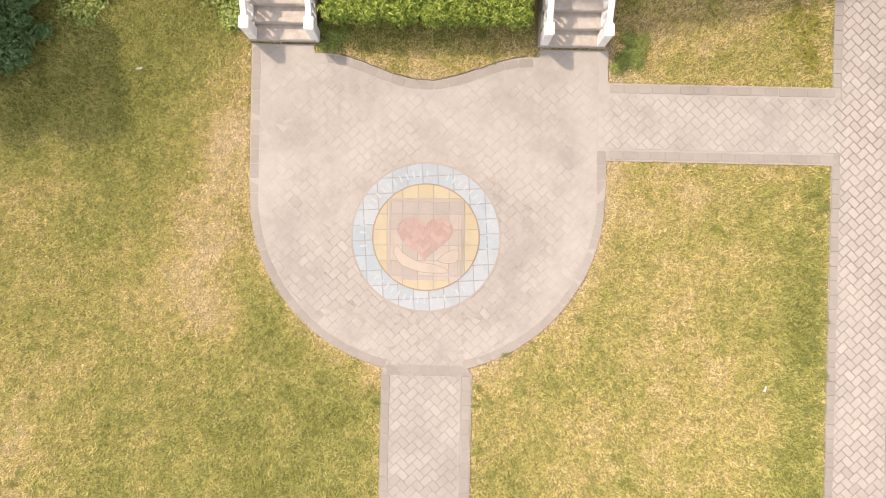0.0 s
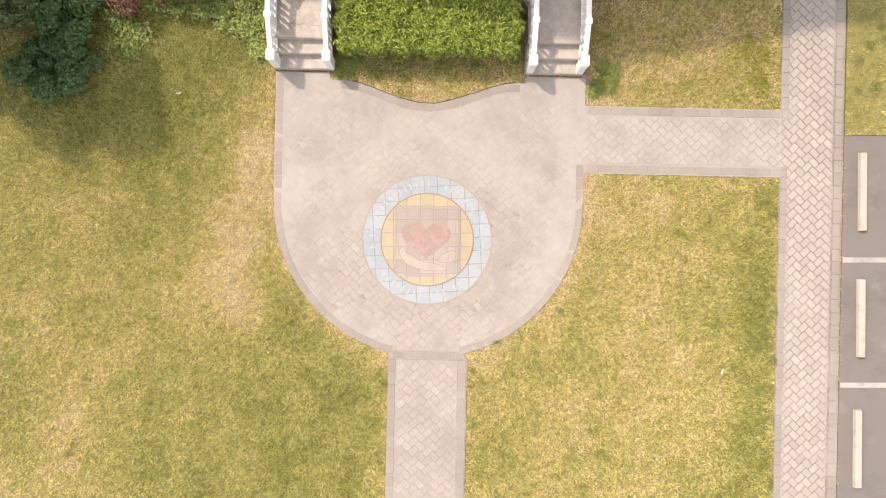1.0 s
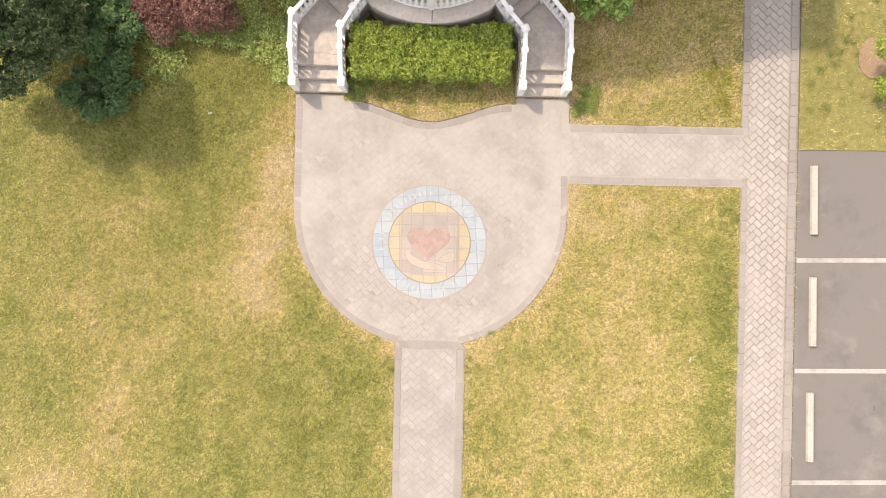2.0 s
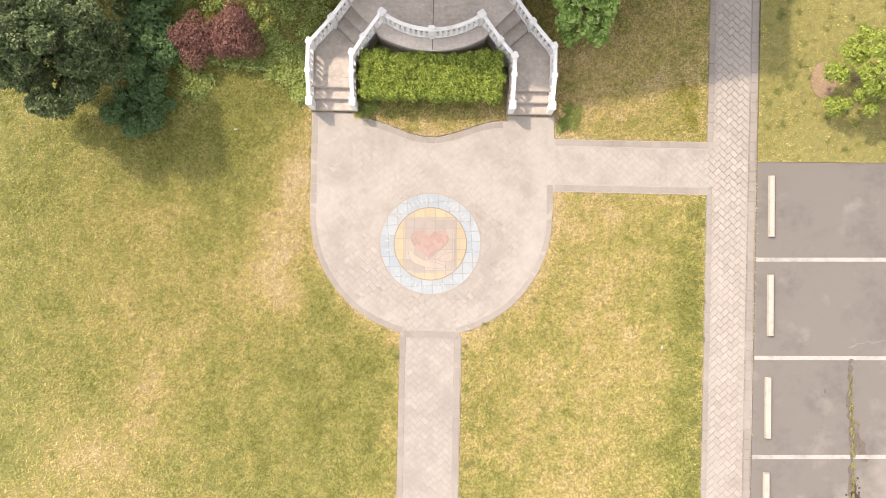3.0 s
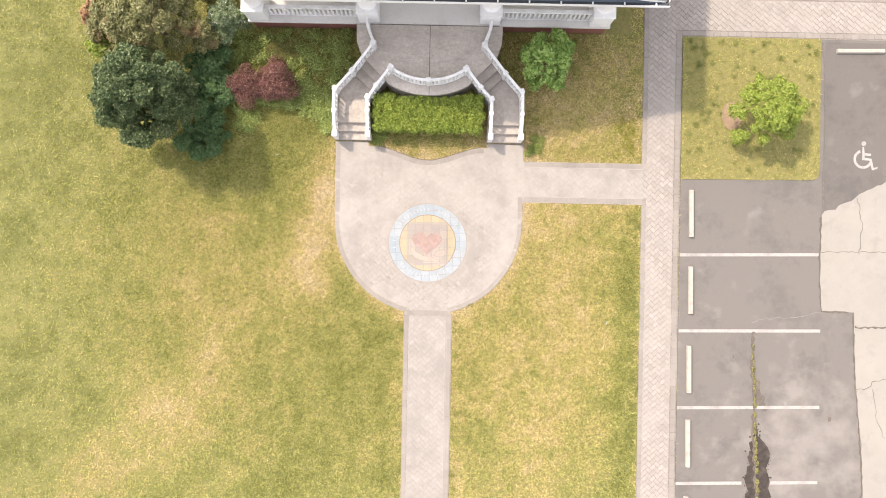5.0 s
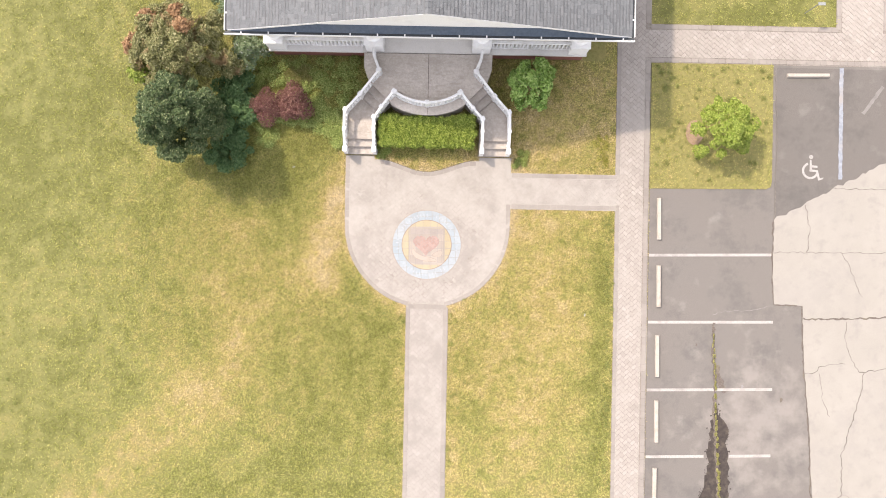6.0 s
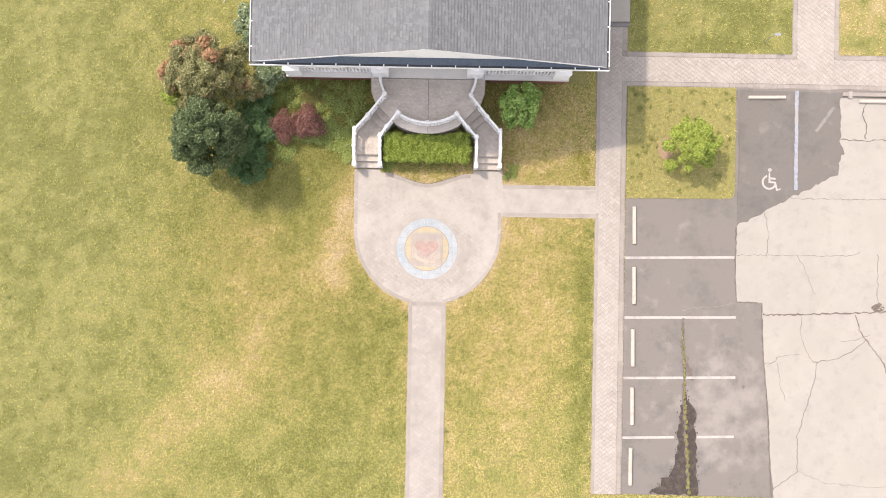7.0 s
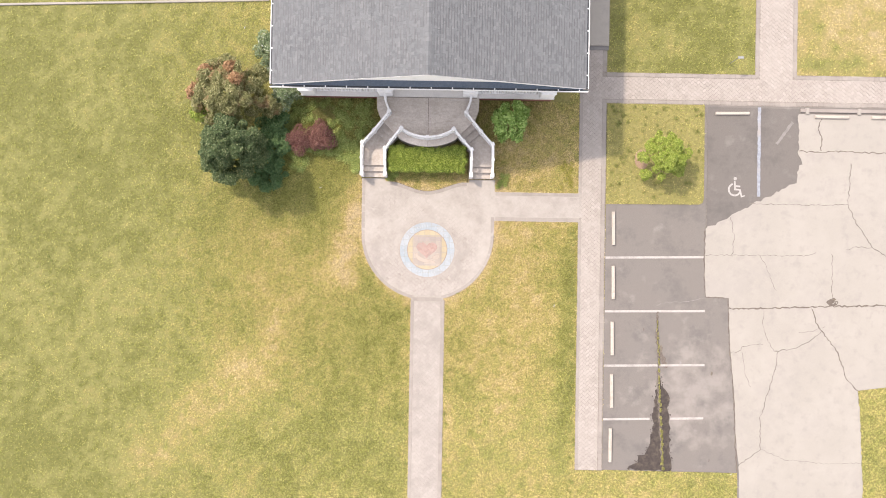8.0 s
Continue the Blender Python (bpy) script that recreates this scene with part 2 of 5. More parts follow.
def shingle_surface():
    m, t, p = material("roof_shingle", 0.9)
    col = ramp(t, chance(t), [(0.0, (0.098, 0.104, 0.108)), (0.5, (0.116, 0.122, 0.126)), (0.9, (0.127, 0.132, 0.136)), (1.0, (0.14, 0.144, 0.147))])
    g = noise_of(t, 160.0, 2.0)
    col = blend(t, 0.4, col, ramp(t, g, [(0.3, (0.25,) * 3), (0.7, (0.8,) * 3)]), "OVERLAY")
    col = blend(t, ramp(t, noise_of(t, 0.5, 4.0), [(0.4, (0, 0, 0)), (0.7, (0.4,) * 3)]), col, (0.133, 0.138, 0.142))
    t.links.new(col, p.inputs["Base Color"])
    bump(t, p, g, 0.5, 0.004)
    return m


def lawn_surface(name, blades):
    """Grass whose dryness (0 lush, 1 straw) is stored with the mesh; blades vary one by one."""
    m, t, p = material(name, 0.75)
    p.inputs["Specular IOR Level"].default_value = 0.2
    a = t.nodes.new("ShaderNodeAttribute")
    a.attribute_name = "dry"
    f = calc(t, "ADD", a.outputs["Fac"], calc(t, "MULTIPLY", calc(t, "SUBTRACT", noise_of(t, 4.0, 8.0, 0.74), 0.5), 0.6))
    if blades:
        f = calc(t, "ADD", f, calc(t, "MULTIPLY", calc(t, "SUBTRACT", chance(t), 0.5), 0.34))
    else:
        f = calc(t, "ADD", f, calc(t, "MULTIPLY", calc(t, "SUBTRACT", noise_of(t, 55.0, 3.0, 0.7), 0.5), 0.55))
    # the flat ground's colour is darkened to stand for shade between the blades
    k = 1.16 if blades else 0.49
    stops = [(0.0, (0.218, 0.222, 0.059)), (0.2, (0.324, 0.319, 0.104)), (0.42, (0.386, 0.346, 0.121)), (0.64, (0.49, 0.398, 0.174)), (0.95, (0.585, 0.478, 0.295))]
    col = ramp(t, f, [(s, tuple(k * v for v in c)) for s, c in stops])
    # tufts: thick ones dark, thin ones pale
    tuft = noise_of(t, 7.5, 5.0, 0.72)
    col = blend(t, 1.0, col, ramp(t, tuft, [(0.34, (0.7, 0.74, 0.66)), (0.5, (1.0, 1.0, 1.0)), (0.66, (1.16, 1.14, 1.13))]), "MULTIPLY")
    if blades:
        own = calc(t, "FRACT", calc(t, "MULTIPLY", chance(t), 17.0))
        col = blend(t, 1.0, col, ramp(t, own, [(0.0, (0.78, 0.78, 0.78)), (0.6, (1.0, 1.0, 1.0)), (1.0, (1.2, 1.19, 1.18))]), "MULTIPLY")
    t.links.new(col, p.inputs["Base Color"])
    if blades:
        tr = t.nodes.new("ShaderNodeBsdfTranslucent")
        mix = t.nodes.new("ShaderNodeMixShader")
        mix.inputs[0].default_value = 0.25
        t.links.new(col, tr.inputs[0])
        t.links.new(p.outputs[0], mix.inputs[1])
        t.links.new(tr.outputs[0], mix.inputs[2])
        t.links.new(mix.outputs[0], t.nodes["Material Output"].inputs[0])
    else:
        bump(t, p, noise_of(t, 45.0, 4.0, 0.7), 0.6, 0.03)
    return m


def leaf_surface(name, stops, patch=None):
    m, t, p = material(name, 0.55)
    col = ramp(t, chance(t), stops)
    if patch:
        col = blend(t, ramp(t, noise_of(t, 1.3, 2.0), [(0.56, (0, 0, 0)), (0.66, (0.8,) * 3)]), col, patch)
    t.links.new(col, p.inputs["Base Color"])
    tr = t.nodes.new("ShaderNodeBsdfTranslucent")
    mix = t.nodes.new("ShaderNodeMixShader")
    mix.inputs[0].default_value = 0.3
    t.links.new(col, tr.inputs[0])
    t.links.new(p.outputs[0], mix.inputs[1])
    t.links.new(tr.outputs[0], mix.inputs[2])
    t.links.new(mix.outputs[0], t.nodes["Material Output"].inputs[0])
    return m


ASPHALT, BAY_ASPHALT, SHINGLE = asphalt_surface(), asphalt_surface("bay_asphalt", 0.84), shingle_surface()
SHADOW_BAND = plain("shingle_shadow_band", (0.094, 0.096, 0.10), (0.115, 0.117, 0.12), 40.0, 1.0, dirt=(0.125, 0.127, 0.13), dirty=0.8)
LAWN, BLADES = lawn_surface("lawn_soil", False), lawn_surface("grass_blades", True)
LEAF_DARK = leaf_surface("dark_leaf", [(0.0, (0.042, 0.072, 0.027)), (0.55, (0.084, 0.124, 0.046)), (0.85, (0.145, 0.182, 0.075)), (1.0, (0.28, 0.315, 0.16))])
LEAF_BROWN = leaf_surface("brown_leaf", [(0.0, (0.115, 0.125, 0.045)), (0.4, (0.19, 0.195, 0.075)), (0.8, (0.275, 0.265, 0.115)), (1.0, (0.43, 0.40, 0.22))], (0.29, 0.19, 0.10))
LEAF_RUST = leaf_surface("rust_leaf", [(0.0, (0.20, 0.115, 0.06)), (0.5, (0.31, 0.18, 0.09)), (1.0, (0.42, 0.27, 0.145))])
LEAF_RED = leaf_surface("red_leaf", [(0.0, (0.12, 0.052, 0.045)), (0.6, (0.21, 0.095, 0.078)), (1.0, (0.36, 0.21, 0.165))])
LEAF_HEDGE = leaf_surface("hedge_leaf", [(0.0, (0.08, 0.13, 0.022)), (0.5, (0.245, 0.33, 0.05)), (1.0, (0.52, 0.57, 0.14))])
# green leaves with the deep shade beneath the trees put into their colour
LEAF_SHADE = leaf_surface("shaded_green_leaf", [(0.0, (0.05, 0.105, 0.036)), (0.5, (0.092, 0.165, 0.058)), (1.0, (0.165, 0.25, 0.105))])
LEAF_LIME = leaf_surface("lime_leaf", [(0.0, (0.15, 0.21, 0.03)), (0.5, (0.25, 0.32, 0.05)), (1.0, (0.38, 0.42, 0.10))])
LEAF_GREY = leaf_surface("grey_green_leaf", [(0.0, (0.10, 0.15, 0.07)), (0.5, (0.17, 0.225, 0.115)), (0.92, (0.25, 0.30, 0.17)), (1.0, (0.55, 0.56, 0.5))])
LEAF_FRESH = leaf_surface("fresh_leaf", [(0.0, (0.12, 0.22, 0.045)), (0.5, (0.25, 0.385, 0.085)), (1.0, (0.45, 0.57, 0.2))])
LEAF_WEED = leaf_surface("weed_leaf", [(0.0, (0.17, 0.175, 0.05)), (0.5, (0.26, 0.25, 0.085)), (1.0, (0.38, 0.35, 0.15))])
LEAF_YELLOW = leaf_surface("yellow_leaf", [(0.0, (0.17, 0.18, 0.03)), (0.5, (0.30, 0.29, 0.055)), (1.0, (0.45, 0.41, 0.11))])
LEAF_TUFT = leaf_surface("tuft_leaf", [(0.0, (0.15, 0.185, 0.05)), (0.5, (0.22, 0.25, 0.075)), (1.0, (0.31, 0.32, 0.11))])
LEAF_COVER = leaf_surface("cover_leaf", [(0.0, (0.16, 0.22, 0.055)), (0.5, (0.29, 0.355, 0.10)), (1.0, (0.46, 0.50, 0.18))])


# mesh helpers
def mesh_object(name, verts, faces, mat, parent=None, smooth=False):
    me = bpy.data.meshes.new(name)
    me.from_pydata([tuple(v) for v in verts], [], faces)
    me.materials.append(mat)
    if smooth:
        me.shade_smooth()
    me.update()
    ob = new(name, me)
    ob.parent = parent
    return ob


def part(name, bm, mat, parent, label=""):
    me = bpy.data.meshes.new(name)
    bmesh.ops.recalc_face_normals(bm, faces=bm.faces)
    bm.to_mesh(me)
    bm.free()
    me.materials.append(mat)
    ob = new(name, me)
    ob.parent = parent
    return tagged(ob, label) if label else ob


def thing(name, x, y, z, label, category, group="", kind=""):
    ob = new(name)
    ob.location = (x, y, z)
    return tagged(ob, label, category, group, kind)


def ccw(poly):
    a = sum(p[0] * q[1] - q[0] * p[1] for p, q in zip(poly, poly[1:] + poly[:1]))
    return list(poly) if a > 0 else list(poly)[::-1]


def prism(bm, poly, z0, z1, bevel=0.0):
    poly = ccw(poly)
    lo = [bm.verts.new((x, y, z0)) for x, y in poly]
    hi = [bm.verts.new((x, y, z1)) for x, y in poly]
    n = len(poly)
    top = bm.faces.new(hi)
    bm.faces.new(lo[::-1])
    for k in range(n):
        bm.faces.new((lo[k], lo[(k + 1) % n], hi[(k + 1) % n], hi[k]))
    if bevel:
        bmesh.ops.bevel(bm, geom=list(top.edges), offset=bevel, segments=2, affect="EDGES")
    return bm


def slab(poly, z0, z1, bevel=0.0):
    return prism(bmesh.new(), poly, z0, z1, bevel)


def box(bm, x0, x1, y0, y1, z0, z1, bevel=0.0):
    fresh = bmesh.ops.create_cube(bm, size=1, matrix=Matrix.LocRotScale(((x0 + x1) / 2, (y0 + y1) / 2, (z0 + z1) / 2), None, (x1 - x0, y1 - y0, z1 - z0)))
    if bevel:
        edges = list({e for v in fresh["verts"] for e in v.link_edges})
        bmesh.ops.bevel(bm, geom=edges, offset=bevel, segments=2, affect="EDGES")
    return bm


def lathe(bm, x, y, profile, seg=12):
    rings = [[bm.verts.new((x + r * math.cos(2 * math.pi * k / seg), y + r * math.sin(2 * math.pi * k / seg), z)) for k in range(seg)] for r, z in profile]
    for a, b in zip(rings, rings[1:]):
        for k in range(seg):
            bm.faces.new((a[k], a[(k + 1) % seg], b[(k + 1) % seg], b[k]))
    bm.faces.new(rings[-1])
    bm.faces.new(rings[0][::-1])
    return bm


def sweep(bm, path, width, thick):
    """A bar of rectangular section along points (x, y, z); z is its top."""
    rings = []
    for k, p in enumerate(path):
        a, b = Vector(path[max(k - 1, 0)]), Vector(path[min(k + 1, len(path) - 1)])
        d = (b - a).to_2d().normalized()
        s = Vector((-d.y, d.x)) * width / 2
        c = thick * 0.3
        sec = [(-1, -thick), (1, -thick), (1, -c), (0.8, 0), (-0.8, 0), (-1, -c)]
        rings.append([bm.verts.new((p[0] + s.x * u, p[1] + s.y * u, p[2] + w)) for u, w in sec])
    for a, b in zip(rings, rings[1:]):
        for k in range(6):
            bm.faces.new((a[k], a[(k + 1) % 6], b[(k + 1) % 6], b[k]))
    bm.faces.new(rings[0])
    bm.faces.new(rings[-1][::-1])
    return bm


def inside(poly, xs, ys):
    xs, ys = np.asarray(xs, float), np.asarray(ys, float)
    hit = np.zeros(xs.shape, bool)
    for (x0, y0), (x1, y1) in zip(poly, poly[1:] + poly[:1]):
        if y0 != y1:
            hit ^= ((y0 > ys) != (y1 > ys)) & (xs < (x1 - x0) * (ys - y0) / (y1 - y0) + x0)
    return hit


def clip(subject, knife):
    """The part of a polygon inside a convex, counter-clockwise one."""
    out = list(subject)
    for (ax, ay), (bx, by) in zip(knife, knife[1:] + knife[:1]):
        src, out = out, []
        side = [(bx - ax) * (y - ay) - (by - ay) * (x - ax) for x, y in src]
        for k in range(len(src)):
            p, q, sp, sq = src[k - 1], src[k], side[k - 1], side[k]
            if (sp >= 0) != (sq >= 0):
                f = sp / (sp - sq)
                out.append((p[0] + f * (q[0] - p[0]), p[1] + f * (q[1] - p[1])))
            if sq >= 0:
                out.append(q)
        if len(out) < 3:
            return []
    return out


def area(poly):
    return abs(sum(p[0] * q[1] - q[0] * p[1] for p, q in zip(poly, poly[1:] + poly[:1]))) / 2 if poly else 0.0


def arc(cx, cy, r, a0, a1, n, ry=None):
    return [(cx + r * math.cos(radians(a0 + (a1 - a0) * k / n)), cy + (ry or r) * math.sin(radians(a0 + (a1 - a0) * k / n))) for k in range(n + 1)]


def waves(x, y, seed, size):
    """Smooth noise in 0..1 for arrays of places."""
    r = np.random.RandomState(seed)
    grid = r.rand(64, 64)
    c, s = math.cos(0.7 + seed), math.sin(0.7 + seed)
    u, v = (c * x - s * y) / size + 17.3, (s * x + c * y) / size + 9.1
    i, j = np.floor(u).astype(int), np.floor(v).astype(int)
    f, g = u - i, v - j
    f, g = f * f * (3 - 2 * f), g * g * (3 - 2 * g)
    i, j, i1, j1 = i % 64, j % 64, (i + 1) % 64, (j + 1) % 64
    return (grid[i, j] * (1 - f) + grid[i1, j] * f) * (1 - g) + (grid[i, j1] * (1 - f) + grid[i1, j1] * f) * g

def ragged(pts, amount):
    """A broken edge between the given corners."""
    r, out = random.Random(len(pts)), []
    for (x0, y0), (x1, y1) in zip(pts, pts[1:]):
        n = max(1, int(math.hypot(x1 - x0, y1 - y0) / 0.16))
        out += [(x0 + (x1 - x0) * k / n + r.uniform(-amount, amount), y0 + (y1 - y0) * k / n + r.uniform(-amount, amount)) for k in range(n)]
    return out + [pts[-1]]


# the plan: outlines of the paved areas
CX = -0.12                      # the axis of house, stairs and plaza


def bed_edge(off, x0, x1, n=24):
    """The bowed edge of the planted bed at the head of the plaza, moved down by off."""
    xs = [x0 + (x1 - x0) * k / n for k in range(n + 1)]
    return [(x, 2.94 + 0.235 * (1 - math.cos(math.pi * min(abs(x - CX), 1.95) / 1.95)) - off) for x in xs]


PLAZA_IN = ([(-2.26, 3.52), (-3.20, 3.52), (-3.20, 1.0)] + arc(-0.06, 0.80, 3.15, 184, 258, 16) + [(-0.66, -2.36), (0.64, -2.36)]
            + arc(-0.06, 0.80, 3.15, 282, 356, 16) + [(3.08, 1.0), (3.08, 3.52), (2.02, 3.52)] + bed_edge(0.205, 1.96, -2.2))
PLAZA_OUT = ([(-2.24, 3.56), (-3.38, 3.56), (-3.38, 1.0)] + arc(-0.06, 0.80, 3.29, 184, 256, 16) + [(-0.84, -2.55), (0.82, -2.55)]
             + arc(-0.06, 0.80, 3.29, 284, 356, 16) + [(3.26, 1.0), (3.26, 3.56), (2.0, 3.56)] + bed_edge(0.0, 1.96, -2.2))
PATH_OUT, PATH_IN = [(-0.86, -24), (0.84, -24), (0.84, -2.5), (-0.86, -2.5)], [(-0.69, -24), (0.64, -24), (0.64, -2.56), (-0.69, -2.56)]
CROSS_OUT, CROSS_IN = [(3.20, 1.51), (7.5, 1.51), (7.5, 2.96), (3.20, 2.96)], [(3.09, 1.74), (7.62, 1.74), (7.62, 2.75), (3.09, 2.75)]
SIDE_OUT = [(7.48, -10.88), (8.85, -10.88), (8.80, 9.05), (8.80, 26), (7.47, 26), (7.44, 9.0)]
SIDE_IN = [(7.63, -10.86), (8.60, -10.86), (8.55, 26), (7.60, 26)]
TOP_OUT, TOP_IN = [(8.80, 7.50), (60, 7.40), (60, 9.02), (8.80, 9.06)], [(8.50, 7.73), (60, 7.62), (60, 8.78), (8.50, 8.83)]
UP_OUT, UP_IN = [(16.22, 9.0), (18.32, 9.0), (18.30, 26), (16.24, 26)], [(16.44, 8.7), (18.10, 8.7), (18.08, 26), (16.45, 26)]
LOT = [(8.86, -10.85), (15.62, -10.9), (15.8, -26), (22.3, -26), (21.9, -12.06), (21.73, -8.33), (21.6, -6.69), (23.0, -6.5), (60, -6.0), (60, 7.45), (8.83, 7.52)]
ISLAND = [(8.84, 2.45), (13.5, 2.5), (13.68, 2.58), (13.74, 2.8), (13.72, 7.50), (8.84, 7.50)]
CONC = ragged([(13.86, 1.30), (15.02, 1.91), (16.56, 2.76), (17.69, 3.34), (18.36, 3.70), (18.46, 4.35), (18.60, 4.64), (18.46, 5.2), (18.44, 7.12)], 0.06) + [(60, 7.0), (60, -6.0), (23.0, -6.5)] + ragged(
    [(21.6, -6.69), (21.73, -8.33), (21.9, -12.06)], 0.04) + [(22.3, -26), (15.8, -26)] + ragged([(15.72, -10.95), (15.50, -8.8), (15.42, -7.0), (15.18, -4.76), (15.05, -2.14), (13.92, -2.10), (13.84, -1.0), (13.86, 1.20)], 0.02)
PAVED = [PLAZA_OUT, PATH_OUT, CROSS_OUT, SIDE_OUT, TOP_OUT, UP_OUT]
HOUSE = [(-7.0, 7.5), (7.0, 7.5), (7.0, 24), (-7.0, 24)]
STAIRS = [(-3.4, 3.6), (-2.1, 3.6), (-2.1, 4.9), (-1.5, 5.4), (CX, 5.05), (1.26, 5.4), (1.86, 4.9), (1.86, 3.6), (3.16, 3.6), (3.16, 5.2), (2.4, 6.4), (2.4, 7.5), (-2.6, 7.5), (-2.6, 6.4), (-3.4, 5.2)]

# dry (+) and lush (-) spots of the lawn, a few of them painted shade: x, y, two radii, amount
# (-7, 3) is greener turf, also darkened in colour for the tree's shadow
WEST_SPOTS = [(-4.35, -0.9, 0.75, 1.4, 0.46), (-4.3, 0.8, 0.7, 1.8, 0.24), (-3.8, 1.9, 0.5, 1.6, 0.46), (-7.4, 0.7, 0.9, 0.6, 0.2), (-5.4, 2.6, 0.55, 1.8, -0.06), (-7, 3, 2.4, 1.6, -0.1), (-4.5, 4.2, 0.8, 1.2, -0.14), (-4, -1.7, 0.5, 0.5, 0.2), (-7.9, -5, 0.35, 0.35, 0.3), (-9.2, -6.3, 1.5, 1.3, 0.44), (-2.9, -2.0, 0.9, 0.4, -0.12), (-4.2, -3.6, 1.8, 0.9, -0.02), (-5.5, -5.2, 2.2, 1.0, -0.04), (-8.9, -4.2, 0.6, 1.3, -0.08), (-7.6, -3.4, 0.8, 1.0, 0.14), (-7.5, -4.1, 0.9, 0.7, 0.26),
    ]
FAR_WEST_SPOTS = [(-11.3, -8.3, 1.5, 1.2, 0.4), (-13.6, -10.4, 1.8, 1.3, 0.36), (-8.2, -2.2, 1.2, 0.8, 0.1), (-4.6, -6.5, 0.9, 2, -0.06), (-3.3, 3.9, 0.4, 0.35, 0.15),
    (-5.5, 4, 1.8, 1, -0.08), (-5.5, 5.9, 2.2, 1.4, -0.35), (-6, 2.4, 1.6, 1, -0.04), (-6.1, -0.2, 1.2, 0.9, -0.08), (-17.5, 9.5, 0.7, 2.6, 0.14), (-12, 0, 3, 3, 0.04),
    (-17, -6, 2.5, 3.5, 0.06), (-12.5, 6, 2.6, 3.2, -0.12), (-20.5, 7, 4.5, 7, -0.14), (-20.5, -10, 3.5, 4, -0.08), (-5.3, -9, 1, 1.2, -0.08)]
MIDDLE_SPOTS = [(-1.9, -3.2, 0.7, 0.5, -0.22), (-2.6, -5.6, 1.3, 2.4, -0.07), (-1.15, -6.5, 0.2, 2, 0.12), (1.2, -8.5, 0.25, 2.5, 0.22), (4.9, -2.9, 1.3, 2.6, 0.1), (4.5, -6.5, 3, 2, -0.07),
    (7.0, -2, 0.55, 2.9, -0.36), (7.0, -6.8, 0.55, 3.0, -0.34), (4.4, 0.8, 1.2, 0.5, 0.1), (6.3, 1, 0.25, 0.22, -0.35), (2.2, -2.7, 0.8, 0.35, -0.12),
    # (5.0, 5.2) pales the turf to lighten the house's shade there
    (-0.12, 3.3, 1.3, 0.3, 0.16), (5.0, 5.2, 2, 1.9, 0.24), (6.9, 3.9, 0.3, 0.9, 0.1), (3.6, -7.2, 1.1, 2.2, 0.22)]
EAST_SPOTS = [(21.0, 12, 2.6, 3.2, 0.22), (10.4, 11, 0.6, 1.2, 0.22), (12.1, 10.6, 0.5, 1.2, 0.15), (14.5, 10.6, 1.4, 1, -0.26), (19.2, 9.6, 1.4, 0.25, -0.3), (20.4, 10.4, 0.5, 0.3, -0.3), (21.3, 9.8, 0.6, 0.25, -0.3), (19.4, 11.3, 0.3, 0.5, -0.25), (9.2, 10.5, 0.4, 2, -0.25), (11, 5.2, 1.2, 1.8, 0.1),
    # (9.6, 6.7) tints the island's corner darker for the house's faint shadow
    (9.3, 6.5, 0.5, 1, -0.18), (23, -9, 1.5, 2.5, -0.08), (12.5, 11.5, 4.2, 4, -0.4), (11.2, 4.9, 2.8, 2.8, -0.26), (9.6, 6.7, 0.8, 0.7, -0.12), (12.0, 4.0, 1.2, 1.6, 0.1), (9.15, 4.8, 0.35, 2.5, -0.12), (13.4, 5, 0.35, 2.5, -0.15), (11.3, 2.75, 2.5, 0.3, -0.1), (11.3, 7.2, 2.5, 0.3, -0.12), (12.5, 9.35, 4, 0.35, -0.12), (16, 11, 0.4, 3, -0.15)]


def edge_distance(poly, x, y):
    """How far places lie from the outline of a polygon."""
    best = np.full(np.shape(x), 1e9)
    for (x0, y0), (x1, y1) in zip(poly, poly[1:] + poly[:1]):
        ll = (x1 - x0) ** 2 + (y1 - y0) ** 2 + 1e-12
        t = np.clip(((x - x0) * (x1 - x0) + (y - y0) * (y1 - y0)) / ll, 0, 1)
        best = np.minimum(best, (x - x0 - t * (x1 - x0)) ** 2 + (y - y0 - t * (y1 - y0)) ** 2)
    return np.sqrt(best)


